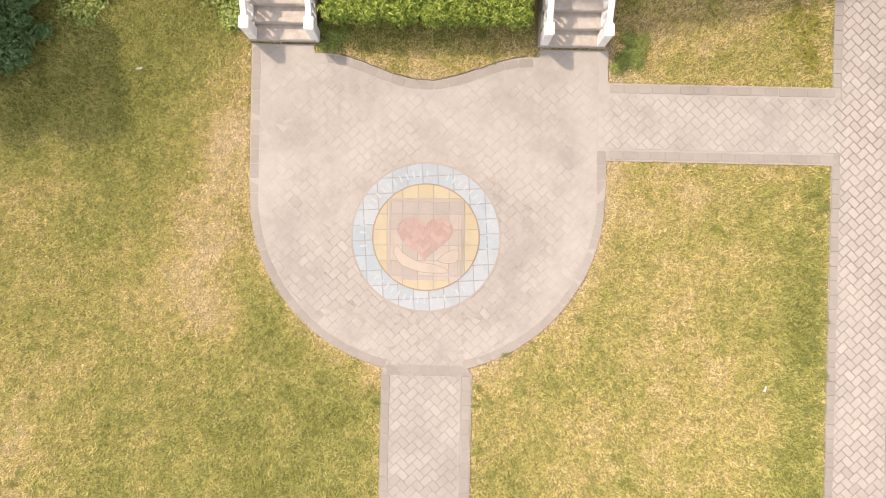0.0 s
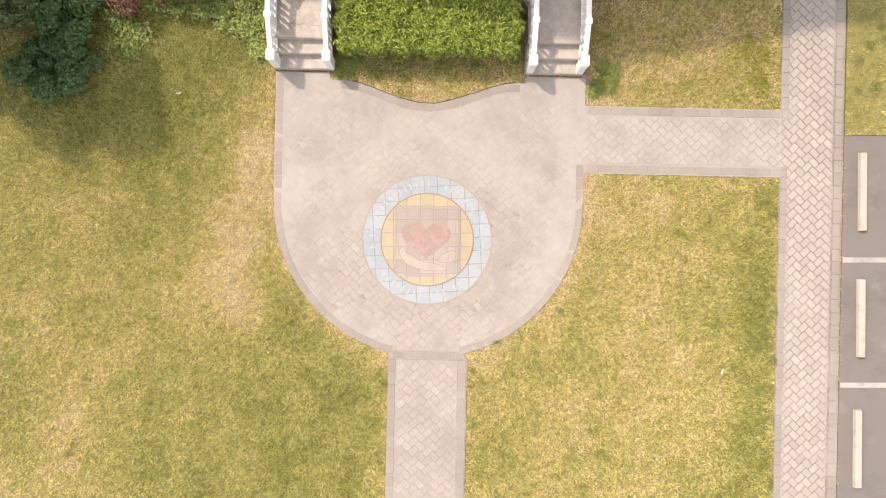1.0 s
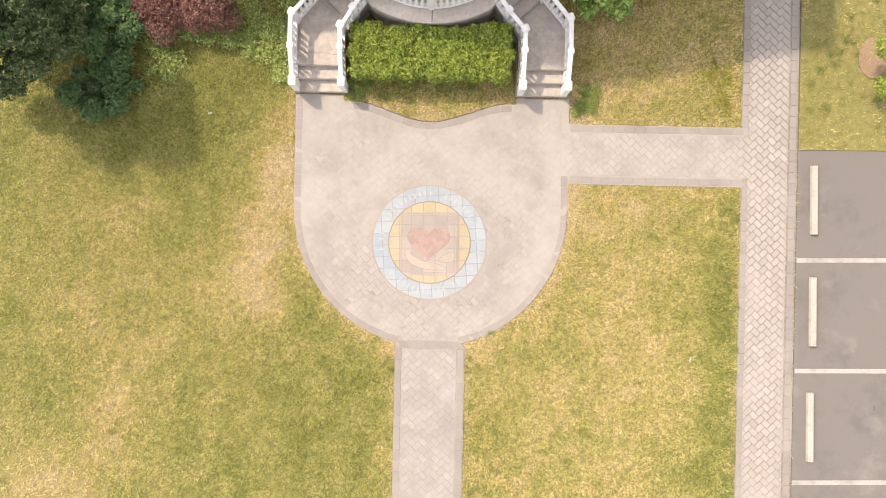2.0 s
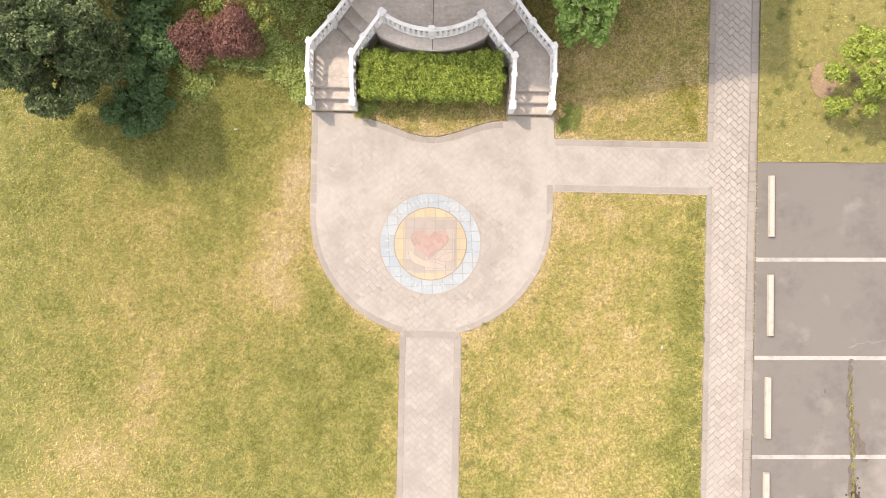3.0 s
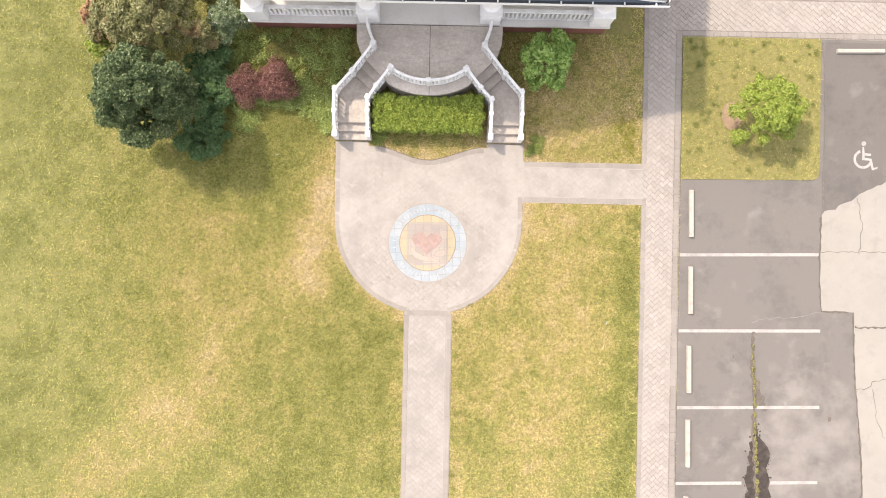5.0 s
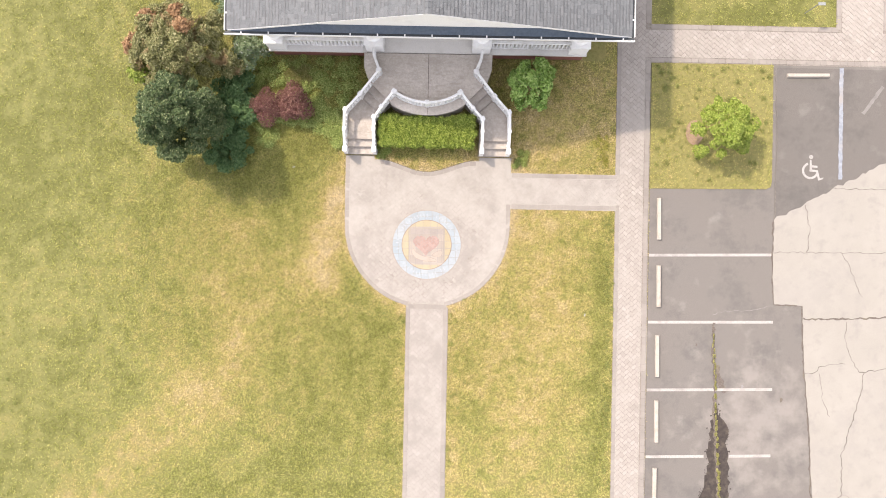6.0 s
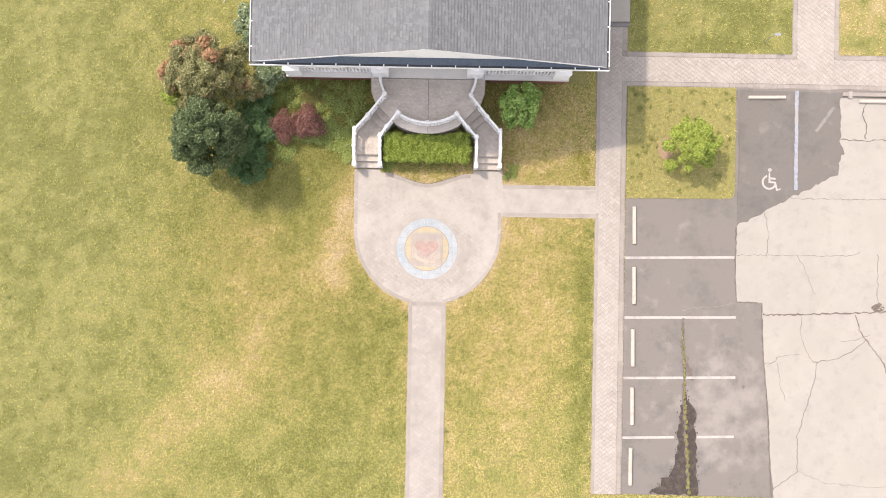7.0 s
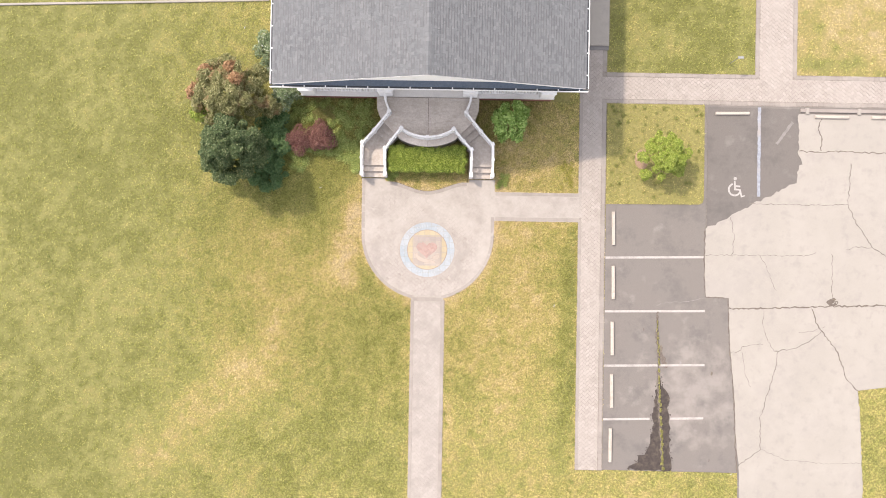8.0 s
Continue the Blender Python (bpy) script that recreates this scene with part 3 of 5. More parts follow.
def dryness(x, y):
    d = 0.275 + 0.15 * np.clip((x + 1) / 3, 0, 1) + 0.14 * (waves(x, y, 3, 2.6) - 0.5) + 0.18 * (waves(x, y, 4, 0.8) - 0.5) + 0.32 * (waves(x, y, 5, 0.33) - 0.5) + 0.24 * (waves(x, y, 6, 0.14) - 0.5)
    d = d - 0.1 * np.clip((-x - 9) / 5, 0, 1) - 0.08 * np.clip((-y - 6) / 4, 0, 1) + 0.1 * np.exp(-((x + 6.8) / 2.4) ** 2 - ((y + 0.3) / 2.6) ** 2)
    d = d - 2.2 * np.clip(waves(x, y, 9, 0.24) - 0.81, 0, 1)
    d = d - 0.5 * np.clip(waves(x, y, 7, 0.55) - 0.78, 0, 1)
    for poly, amount in ((PLAZA_OUT, 0.42), (PATH_OUT, 0.18), (CROSS_OUT, 0.2), (SIDE_OUT, 0.10)):
        d = d + amount * np.exp(-(edge_distance(poly, x, y) / 0.28))
    # a few spots tint the turf for shade, the others for real dryness
    for px, py, sx, sy, amp in WEST_SPOTS + FAR_WEST_SPOTS + MIDDLE_SPOTS + EAST_SPOTS:
        d = d + amp * np.exp(-((x - px) / sx) ** 2 - ((y - py) / sy) ** 2)
    # one even tone far out
    near = np.clip((27 - np.abs(x)) / 3, 0, 1) * np.clip((20 - np.abs(y)) / 4, 0, 1)
    return np.clip(0.36 + (d - 0.36) * near, 0.0, 1.0)


# ground: one sheet, fine near the place and wide towards the horizon
def ground_sheet():
    near_x, near_y = np.arange(-26, 28.01, 0.25), np.arange(-18, 20.01, 0.25)
    xs = np.concatenate([[-2500, -600, -150, -60, -35], near_x, [35, 60, 150, 600, 2500]])
    ys = np.concatenate([[-2500, -600, -150, -60, -30], near_y, [30, 60, 150, 600, 2500]])
    gx, gy = np.meshgrid(xs, ys)
    gz = 0.012 * (waves(gx, gy, 8, 1.1) - 0.6) * (np.abs(gx) < 30)
    w, h = len(xs), len(ys)
    idx = np.arange(w * h).reshape(h, w)
    quads = np.stack([idx[:-1, :-1], idx[:-1, 1:], idx[1:, 1:], idx[1:, :-1]], -1).reshape(-1, 4)
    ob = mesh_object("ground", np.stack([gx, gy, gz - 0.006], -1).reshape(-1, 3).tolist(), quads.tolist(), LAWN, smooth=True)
    at = ob.data.attributes.new("dry", "FLOAT", "POINT")
    far = (np.abs(gx) > 28) | (np.abs(gy) > 21)
    at.data.foreach_set("value", np.where(far, 0.36, dryness(gx, gy)).ravel().astype(np.float32))
    return tagged(ob, "patchy green and straw-yellow mown lawn on level ground", "lawn", kind="structure")


ground_sheet()


# car park
lot = part("parking_lot", slab(LOT, -0.05, 0.012), ASPHALT, None, "worn grey asphalt car park with pale patches")
tagged(lot, category="parking lot", kind="structure")
conc = part("concrete_pavement", slab(CONC, -0.04, 0.024), CONCRETE, None, "cracked pale concrete slabs beside the asphalt")
tagged(conc, category="pavement", kind="structure")


bay = part("bay_asphalt", slab([(13.87, 1.1), (18.7, 1.1), (18.7, 7.36), (13.87, 7.4)], -0.04, 0.0152), BAY_ASPHALT, None, "darker asphalt of the accessible bay")
tagged(bay, category="parking lot", kind="structure")


def island_bed():
    """The lawn island between walk and car park, a low bed of turf."""
    bm = slab(ISLAND, -0.05, 0.03)
    bmesh.ops.triangulate(bm, faces=bm.faces)
    bmesh.ops.subdivide_edges(bm, edges=bm.edges, cuts=5, use_grid_fill=True)
    ob = part("lawn_island", bm, LAWN, None, "square yellow-green lawn island edged by asphalt")
    at = ob.data.attributes.new("dry", "FLOAT", "POINT")
    at.data.foreach_set("value", [0.4] * len(ob.data.vertices))
    return tagged(ob, category="lawn", kind="structure")


island_bed()


def strip(name, pts, width, z, mat, label, category, seed=0, wobble=0.0, kind="", parent=None):
    """A thin band along a line on the ground, with an uneven width."""
    r = random.Random(seed)
    dense = []
    for (x0, y0), (x1, y1) in zip(pts, pts[1:]):
        n = max(1, int(math.hypot(x1 - x0, y1 - y0) / 0.12)) if wobble else 1
        dense += [(x0 + (x1 - x0) * k / n, y0 + (y1 - y0) * k / n) for k in range(n)]
    dense.append(pts[-1])
    lo, hi = [], []
    for k, (x, y) in enumerate(dense):
        a, b = dense[max(k - 1, 0)], dense[min(k + 1, len(dense) - 1)]
        d = Vector((b[0] - a[0], b[1] - a[1])).normalized()
        w = width / 2 * (1 + wobble * r.uniform(-0.8, 1.2))
        j = wobble * r.uniform(-0.065, 0.065)
        lo.append((x - d.y * (w + j), y + d.x * (w + j)))
        hi.append((x + d.y * (w - j), y - d.x * (w - j)))
    n = len(dense)
    verts = [(*p, z) for p in lo] + [(*p, z) for p in hi] + [(*p, z - 0.02) for p in lo] + [(*p, z - 0.02) for p in hi]
    faces = []
    for k in range(n - 1):
        faces += [(k, n + k, n + k + 1, k + 1), (k, k + 1, 2 * n + k + 1, 2 * n + k), (n + k + 1, n + k, 3 * n + k, 3 * n + k + 1)]
    ob = mesh_object(name, verts, faces, mat, parent)
    return tagged(ob, label, category, kind=kind) if label else ob


for (xa, ya), (xb, yb) in (((8.86, -0.23), (13.82, -0.13)), ((8.87, -2.92), (13.88, -2.83)), ((8.87, -5.64), (13.90, -5.53)), ((8.87, -8.32), (11.2, -8.26)), ((12.2, -8.24), (13.88, -8.19))):
    strip("parking_line", [(xa, ya), (xb, yb)], 0.11, 0.018, LINE_PAINT, "faded white painted parking line on asphalt", "road marking", kind="structure")
strip("parking_line", [(16.46, 7.42), (16.47, 5.6), (16.48, 2.95)], 0.15, 0.018, BLUE_PAINT, "worn blue and white painted line beside the accessible bay", "road marking", 5, 0.12, kind="structure")
for k, (xa, ya, xb, yb) in enumerate(((17.35, 5.6, 18.15, 6.7),)):
    strip("hatch_line", [(xa, ya), (xb, yb)], 0.12, 0.018, FADED_PAINT, "almost worn away diagonal hatch line on asphalt", "road marking", k, 0.3, kind="structure")


def access_mark():
    """A painted wheelchair sign: ring, bar and dot."""
    ob = thing("access_symbol", 15.28, 3.28, 0, "white painted wheelchair sign on asphalt", "road marking", kind="structure")
    ring = [arc(0, 0, r, 110, 345, 20) for r in (0.34, 0.25)]
    verts = [(x, y, 0.018) for x, y in ring[0] + ring[1]]
    n = 21
    mesh_object("ring", verts, [(k + 1, k, n + k, n + k + 1) for k in range(n - 1)], MARK_PAINT, ob)
    mesh_object("dot", [(0.02 + x, 0.55 + y, 0.018) for x, y in arc(0, 0, 0.085, 0, 330, 11)], [tuple(range(12))], MARK_PAINT, ob)
    bar = [(-0.03, 0.44), (0.03, 0.44), (0.05, 0.22), (0.28, 0.20), (0.28, 0.12), (0.05, 0.13), (0.06, 0.05), (0.30, 0.02), (0.38, -0.30), (0.53, -0.26), (0.51, -0.33), (0.32, -0.39), (0.23, -0.05), (-0.04, -0.03)]
    mesh_object("bar", [(x, y, 0.0195) for x, y in bar], [tuple(range(len(bar)))[::-1]], MARK_PAINT, ob)


access_mark()

hole = thing("pothole", 20.25, -2.28, 0, "broken dark hole with rubble in the concrete joint", "pothole", kind="structure")
part("hollow", slab(ragged(arc(0, 0, 0.30, 0, 360, 9, 0.20), 0.05)[:-1], -0.02, 0.0285), CRACK, hole)
r1 = random.Random(8)
for k in range(12):
    a, q, s = r1.uniform(0, 6.28), r1.uniform(0.05, 0.26), r1.uniform(0.025, 0.06)
    part("rubble", slab([(q * math.cos(a) + s * r1.uniform(0.6, 1) * math.cos(1.05 * j), 0.7 * q * math.sin(a) + s * r1.uniform(0.6, 1) * math.sin(1.05 * j)) for j in range(6)], 0.0, 0.03 + r1.uniform(0.01, 0.04), 0.006), CONCRETE if k % 2 else CRACK, hole)


def crack(wide, *line):
    strip("pavement_crack", list(line), 0.68 * wide, 0.029, CRACK if wide > 0.045 else FINE_CRACK, "dirt-filled crack in pale concrete", "crack", round(100 * line[0][0]), 0.6, kind="structure")


crack(0.05, (18.45, 5.26), (19.4, 5.2), (20.2, 5.28), (22.84, 5.21), (26, 5.2))
crack(0.03, (16, 2.58), (18.5, 2.55), (20.96, 2.61))
crack(0.025, (13.86, -0.03), (16.5, 0.02), (18.9, 0.03), (19.4, 0.18))
crack(0.075, (15.09, -2.67), (17.5, -2.62), (20, -2.5), (22.95, -2.4), (27, -2.3))
crack(0.045, (21.07, 4.68), (20.96, 2.61), (21.39, 1.71), (22.26, 0.45), (22.92, 0.03), (25, -0.8))
crack(0.06, (19.55, 5.3), (19.62, 6), (19.4, 6.4), (19.6, 6.95))
crack(0.03, (20.2, 0.13), (20.23, -1.85), (20.3, -2.4))
crack(0.02, (16.6, 0.02), (16.89, -0.49), (17.42, -1.76))
crack(0.05, (19.25, -2.6), (19.45, -3.3), (19.75, -3.75), (20.49, -4.68), (20.8, -5.5), (20.99, -6.14), (21.6, -6.69))
crack(0.045, (19.75, -3.75), (19.2, -4.2), (18.37, -4.65), (17.38, -4.78))
crack(0.04, (17.55, -4.78), (17.53, -5.43), (17.1, -6.8), (16.72, -8.13), (16.75, -9.68), (15.63, -10.55))
crack(0.025, (16.84, -2.76), (16.8, -3.5), (17, -4.17), (17.38, -4.78))
crack(0.03, (15.2, -4.85), (15.6, -4.85), (15.75, -4.6), (16.1, -4.5), (16.8, -4.45))
crack(0.02, (15.8, -4.85), (15.9, -5.8), (16.2, -6.6))
crack(0.03, (15.1, 1.9), (15.3, 0.9), (15.2, -0.1))
crack(0.018, (16.75, -9.68), (18, -10.2), (19.8, -10.35), (21.8, -10.3))
crack(0.03, (20.9, 0.35), (21.4, 0.5), (22.2, 0.45))
crack(0.02, (18.6, -3.85), (19.2, -3.75), (19.9, -3.5))
crack(0.03, (13.87, 1.3), (13.92, 4.6), (13.8, 7.4))
strip("asphalt_seam", [(15.60, -10.88), (15.46, -8.8), (15.385, -7.0), (15.15, -4.76), (15.035, -2.15), (13.90, -2.13), (13.815, -1.0), (13.83, 1.2)], 0.05, 0.0205, CRACK, "dark seam where asphalt meets concrete", "crack", 61, 0.5, kind="structure")
strip("hairline_crack", [(11.45, -2.55), (12.1, -2.42), (12.9, -2.38), (13.88, -2.16)], 0.012, 0.0165, WORN_PAINT, "pale hairline crack in the asphalt", "crack", 62, 0.8, kind="structure")
for px, py, pr, pm in ((10.83, -3.8, 0.05, CRACK), (12.7, -5.45, 0.07, WORN_PAINT), (14.27, -5.95, 0.08, CRACK), (14.2, -10.3, 0.05, CRACK)):
    hole = ragged(arc(px, py, pr, 0, 360, 7, pr * 1.3), 0.03)[:-1]
    tagged(part("worn_spot", slab(hole, 0.0, 0.0172), pm, None, "small worn spot in the asphalt"), category="stain", kind="structure")
strip("weedy_crack", [(11.5, -2.9), (11.52, -4.2), (11.6, -5.4), (11.55, -6.4), (11.62, -7.08), (11.68, -8.0), (11.73, -8.78), (11.9, -10.8)], 0.10, 0.022, CRACK, "wide crack full of soil and weeds across the asphalt", "crack", 40, 0.6, kind="structure")
STAIN = [(11.45, -6.9), (11.6, -6.3), (11.72, -6.2), (11.8, -6.6), (11.95, -6.85), (12.1, -7.1), (12.15, -7.5), (12.12, -7.8), (12.18, -8.2), (12.26, -8.9), (12.2, -9.6), (12.32, -10.2), (12.3, -10.83), (10.15, -10.83),
         (10.35, -10.55), (10.6, -10.4), (10.75, -10.12), (11.0, -10.0), (11.1, -9.7), (11.32, -9.5), (11.28, -9.1), (11.4, -8.5), (11.33, -7.9), (11.45, -7.4)]
tagged(part("wet_stain", slab(ragged(STAIN + STAIN[:1], 0.085)[:-1], 0.0, 0.0195), WET, None, "dark damp stain around the weedy crack"), category="stain", kind="structure")
r3, verts, faces = random.Random(21), [], []
for k in range(170):
    (xa, ya), (xb, yb) = (lambda j: (STAIN[j], STAIN[(j + 1) % len(STAIN)]))(r3.randrange(len(STAIN)))
    f, q = r3.random(), r3.uniform(0.012, 0.05)
    x, y = xa + f * (xb - xa) + r3.gauss(0, 0.045), max(ya + f * (yb - ya) + r3.gauss(0, 0.06), -10.8)
    n = len(verts)
    verts += [(x + q * r3.uniform(0.5, 1) * math.cos(1.05 * j), y + q * r3.uniform(0.5, 1) * math.sin(1.05 * j), 0.0197) for j in range(6)]
    faces.append(tuple(range(n, n + 6)))
tagged(mesh_object("stain_speckles", verts, faces, WET), "dark damp speckles round the stain", "stain", kind="stuff")
strip("asphalt_patch", [(11.65, -4.6), (11.85, -5.4), (12.0, -5.7)], 0.2, 0.0155, CRACK, "crumbling dark asphalt beside the crack", "stain", 44, 0.5, kind="structure")


def wheel_stop(x, y, turn):
    ob = thing("wheel_stop", x, y, 0.012, "off-white precast concrete wheel stop on the asphalt", "wheel stop", "wheel stops in the car park")
    bm = bmesh.new()
    sec = [(-0.085, 0), (0.085, 0), (0.07, 0.09), (0.045, 0.115), (-0.045, 0.115), (-0.07, 0.09)]
    ends = [[bm.verts.new((s * (0.84 - 0.3 * h * 0.3), u, h)) for u, h in sec] for s in (-1, 1)]
    for k in range(6):
        bm.faces.new((ends[0][k], ends[0][(k + 1) % 6], ends[1][(k + 1) % 6], ends[1][k]))
    bm.faces.new(ends[0])
    bm.faces.new(ends[1])
    part("body", bm, STOP_PAINT, ob)
    for s in (-0.55, 0.55):
        part("pin", lathe(bmesh.new(), s, 0, [(0.018, 0.10), (0.018, 0.122), (0.010, 0.126)], 8), METAL, ob, "rusty steel pin")
    ob.rotation_euler = (0, 0, radians(turn))
    return ob


STOPS = [(9.24, 1.24, 91), (9.27, -1.47, 91), (9.26, -4.27, 91), (9.27, -6.89, 91), (9.24, -9.60, 90), (15.10, 7.09, 1), (20.07, 6.98, 0), (22.9, 6.98, 0)]
first = wheel_stop(*STOPS[0])
for x, y, a in STOPS[1:]:
    copy_thing(first, pose(x, y, 0.012 if x < 18 else 0.024, 0, 0, a))
for x in (18.85, 21.45):
    tagged(part("kerb_block", box(bmesh.new(), x - 0.09, x + 0.09, 7.1, 7.42, 0.0, 0.10, 0.02), CONCRETE, None, "small pale concrete block at the kerb"), category="kerb block", group="kerb blocks")
tagged(part("kerb", box(bmesh.new(), 18.5, 60, 7.2, 7.38, -0.02, 0.09, 0.015), BORDER, None, "grey concrete kerb along the brick walk"), category="kerb", kind="structure")
k2 = part("concrete_edging", box(bmesh.new(), -60, -8.2, -0.055, 0.055, -0.02, 0.07, 0.015), CONCRETE, None, "pale concrete edging strip across the lawn")
k2.matrix_basis = pose(0, 12.68, 0, 0, 0, 1.9)
tagged(k2, category="edging", kind="structure")


# foliage
def leaves(name, lumps, count, size, mat, parent, seed, hang=0.35, shell=0.75, wide=0.5):
    """A crown of single leaves in uneven clumps; a lump is x, y, z, and its three radii."""
    r = np.random.RandomState(seed)
    vol = np.array([l[3] * l[4] for l in lumps])
    pick = r.choice(len(lumps), count, p=vol / vol.sum())
    L = np.array(lumps)[pick]
    d = r.normal(size=(count, 3))
    d /= np.linalg.norm(d, axis=1)[:, None]
    d[:, 2] = np.where(d[:, 2] < -0.35, -d[:, 2], d[:, 2])
    rad = shell + (1 - shell) * r.rand(count) ** 0.7
    rad *= 0.86 + 0.5 * (waves(d[:, 0] * 3 + pick * 1.7, d[:, 1] * 3 + d[:, 2] * 2, seed + 1, 0.7) - 0.45)
    c = L[:, :3] + d * L[:, 3:] * rad[:, None]
    c[:, 2] = np.maximum(c[:, 2], 0.04)
    nrm = d + r.normal(scale=0.55, size=(count, 3)) + (0, 0, 0.5)
    nrm /= np.linalg.norm(nrm, axis=1)[:, None]
    u = np.cross(nrm, r.normal(size=(count, 3)))
    u /= np.linalg.norm(u, axis=1)[:, None]
    v = np.cross(nrm, u)
    s = size * r.uniform(0.6, 1.3, count)[:, None]
    tip, base = c + u * s - nrm * s * hang, c - u * s
    a, b = c + v * s * wide, c - v * s * wide
    verts = np.stack([base, a, tip, b], 1).reshape(-1, 3)
    q = np.arange(count * 4).reshape(-1, 4)
    ob = mesh_object(name, verts.tolist(), np.concatenate([q[:, :3], q[:, [0, 2, 3]]]).tolist(), mat, parent)
    return ob


def limb(bm, a, b, ra, rb, seg=7):
    a, b = Vector(a), Vector(b)
    q = (b - a).to_track_quat("Z", "Y").to_matrix()
    rings = [[bm.verts.new(p + q @ Vector((r * math.cos(2 * math.pi * k / seg), r * math.sin(2 * math.pi * k / seg), 0))) for k in range(seg)] for p, r in ((a, ra), ((a + b) / 2 + Vector((0.03, -0.02, 0)), (ra + rb) / 2), (b, rb))]
    for g, h in zip(rings, rings[1:]):
        for k in range(seg):
            bm.faces.new((g[k], g[(k + 1) % seg], h[(k + 1) % seg], h[k]))
    bm.faces.new(rings[-1])


def tree(name, x, y, trunk, lumps, count, size, mat, seed, label, category="tree", extra=()):
    ob = thing(name, x, y, 0, label, category)
    h, r0 = trunk
    bm = bmesh.new()
    limb(bm, (0, 0, -0.05), (0.04, 0.03, h), r0, r0 * 0.7, 10)
    part("trunk", bm, BARK, ob)
    for lx, ly, lz, *rest in lumps[:7]:
        bm = bmesh.new()
        limb(bm, (0.03, 0.02, h * 0.85), (lx * 0.8, ly * 0.8, lz), r0 * 0.5, r0 * 0.15)
        part("limb", bm, BARK, ob)
    leaves("crown", lumps, count, size, mat, ob, seed)
    for k, (lm, n, sz, mt) in enumerate(extra):
        leaves("crown", lm, n, sz, mt, ob, seed + 10 + k)
    return ob


def lumps_of(seed, n, rx, ry, z0, z1, size, stray=0.0):
    r = random.Random(seed)
    out = []
    for k in range(n):
        a, q, f = 2.4 * k + r.uniform(-0.4, 0.4), math.sqrt((k + 0.5) / n) * r.uniform(0.86, 1.1), r.uniform(0.65, 1.3)
        z = z1 - (z1 - z0) * q ** 2 + r.uniform(-0.2, 0.25) * size / 0.5
        z += 1.2 * r.uniform(-stray, stray)
        out.append((rx * 0.78 * q * math.cos(a) + r.uniform(-stray, stray), ry * 0.78 * q * math.sin(a) + r.uniform(-stray, stray), z, size * f, size * f, size * f * 0.85))
    return out


tree("dark_green_tree", -9.2, 4.58, (2.6, 0.16), lumps_of(1, 84, 1.72, 1.74, 2.1, 4.5, 0.31, 0.26) + lumps_of(21, 30, 1.6, 1.7, 1.3, 2.3, 0.38, 0.2), 60000, 0.05, LEAF_DARK, 11, "dense dark green broadleaf tree on the lawn")
tree("bronze_tree", -9.55, 7.3, (1.6, 0.13), lumps_of(2, 90, 2.6, 2.2, 0.9, 3.1, 0.34, 0.25), 44000, 0.05, LEAF_BROWN, 12, "small tree with brown, olive and rust-red leaves",
     extra=(([(-1.5, -0.9, 1.6, 0.5, 0.45, 0.4), (-0.9, -1.1, 1.5, 0.4, 0.4, 0.35)], 1500, 0.075, LEAF_LIME), ([(-1.75, 0.1, 1.7, 0.45, 0.5, 0.45), (-1.1, 1.0, 2.1, 0.4, 0.4, 0.4), (0.2, 1.1, 2.6, 0.4, 0.35, 0.4), (0.6, 0.4, 3.3, 0.35, 0.35, 0.35)], 2200, 0.075, LEAF_RUST),))
tree("island_tree", 11.42, 4.75, (1.1, 0.07), lumps_of(3, 42, 1.4, 1.4, 0.8, 2.1, 0.27, 0.1), 13000, 0.045, LEAF_LIME, 13, "young lime-green tree in the lawn island")


def shrub(name, x, y, lumps, count, size, mat, seed, label):
    ob = thing(name, x, y, 0, label, "shrub")
    for lx, ly, lz, *rest in lumps[:6]:
        bm = bmesh.new()
        limb(bm, (0, 0, -0.04), (lx * 0.7, ly * 0.7, lz), 0.025, 0.01, 6)
        part("stem", bm, BARK, ob)
    leaves("foliage", lumps, count, size, mat, ob, seed)
    return ob


shrub("red_shrub", -5.45, 5.5, lumps_of(4, 16, 0.8, 0.78, 0.4, 0.85, 0.33), 11000, 0.03, LEAF_RED, 14, "rounded dark red barberry-like shrub")
shrub("red_shrub", -6.5, 5.35, lumps_of(5, 14, 0.68, 0.72, 0.35, 0.72, 0.3), 7500, 0.03, LEAF_RED, 15, "smaller dusky red shrub beside a larger one")
shrub("broadleaf_shrub", 3.96, 6.42, lumps_of(6, 26, 1.14, 1.08, 0.5, 1.5, 0.27, 0.14), 3400, 0.085, LEAF_FRESH, 16, "loose green shrub with broad leaves by the porch")
shrub("house_shrub", -7.1, 7.55, lumps_of(7, 14, 0.6, 0.85, 0.5, 1.4, 0.3, 0.08), 3200, 0.055, LEAF_GREY, 17, "grey-green shrub at the corner of the porch")
shrub("side_shrub", -7.9, 9.6, lumps_of(8, 9, 0.7, 1.3, 0.6, 1.6, 0.42), 4200, 0.06, LEAF_GREY, 18, "grey-green shrub along the side wall")
shrub("low_shrub", -7.95, 3.7, lumps_of(9, 26, 1.15, 1.15, 0.12, 0.4, 0.26, 0.14), 10000, 0.048, LEAF_SHADE, 19, "low spreading green shrub at the foot of the tree")
shrub("undergrowth_shrub", -7.75, 5.6, lumps_of(10, 24, 0.95, 1.9, 0.3, 0.75, 0.36, 0.1), 9000, 0.06, LEAF_SHADE, 20, "dark green undergrowth shrub between trees and porch")


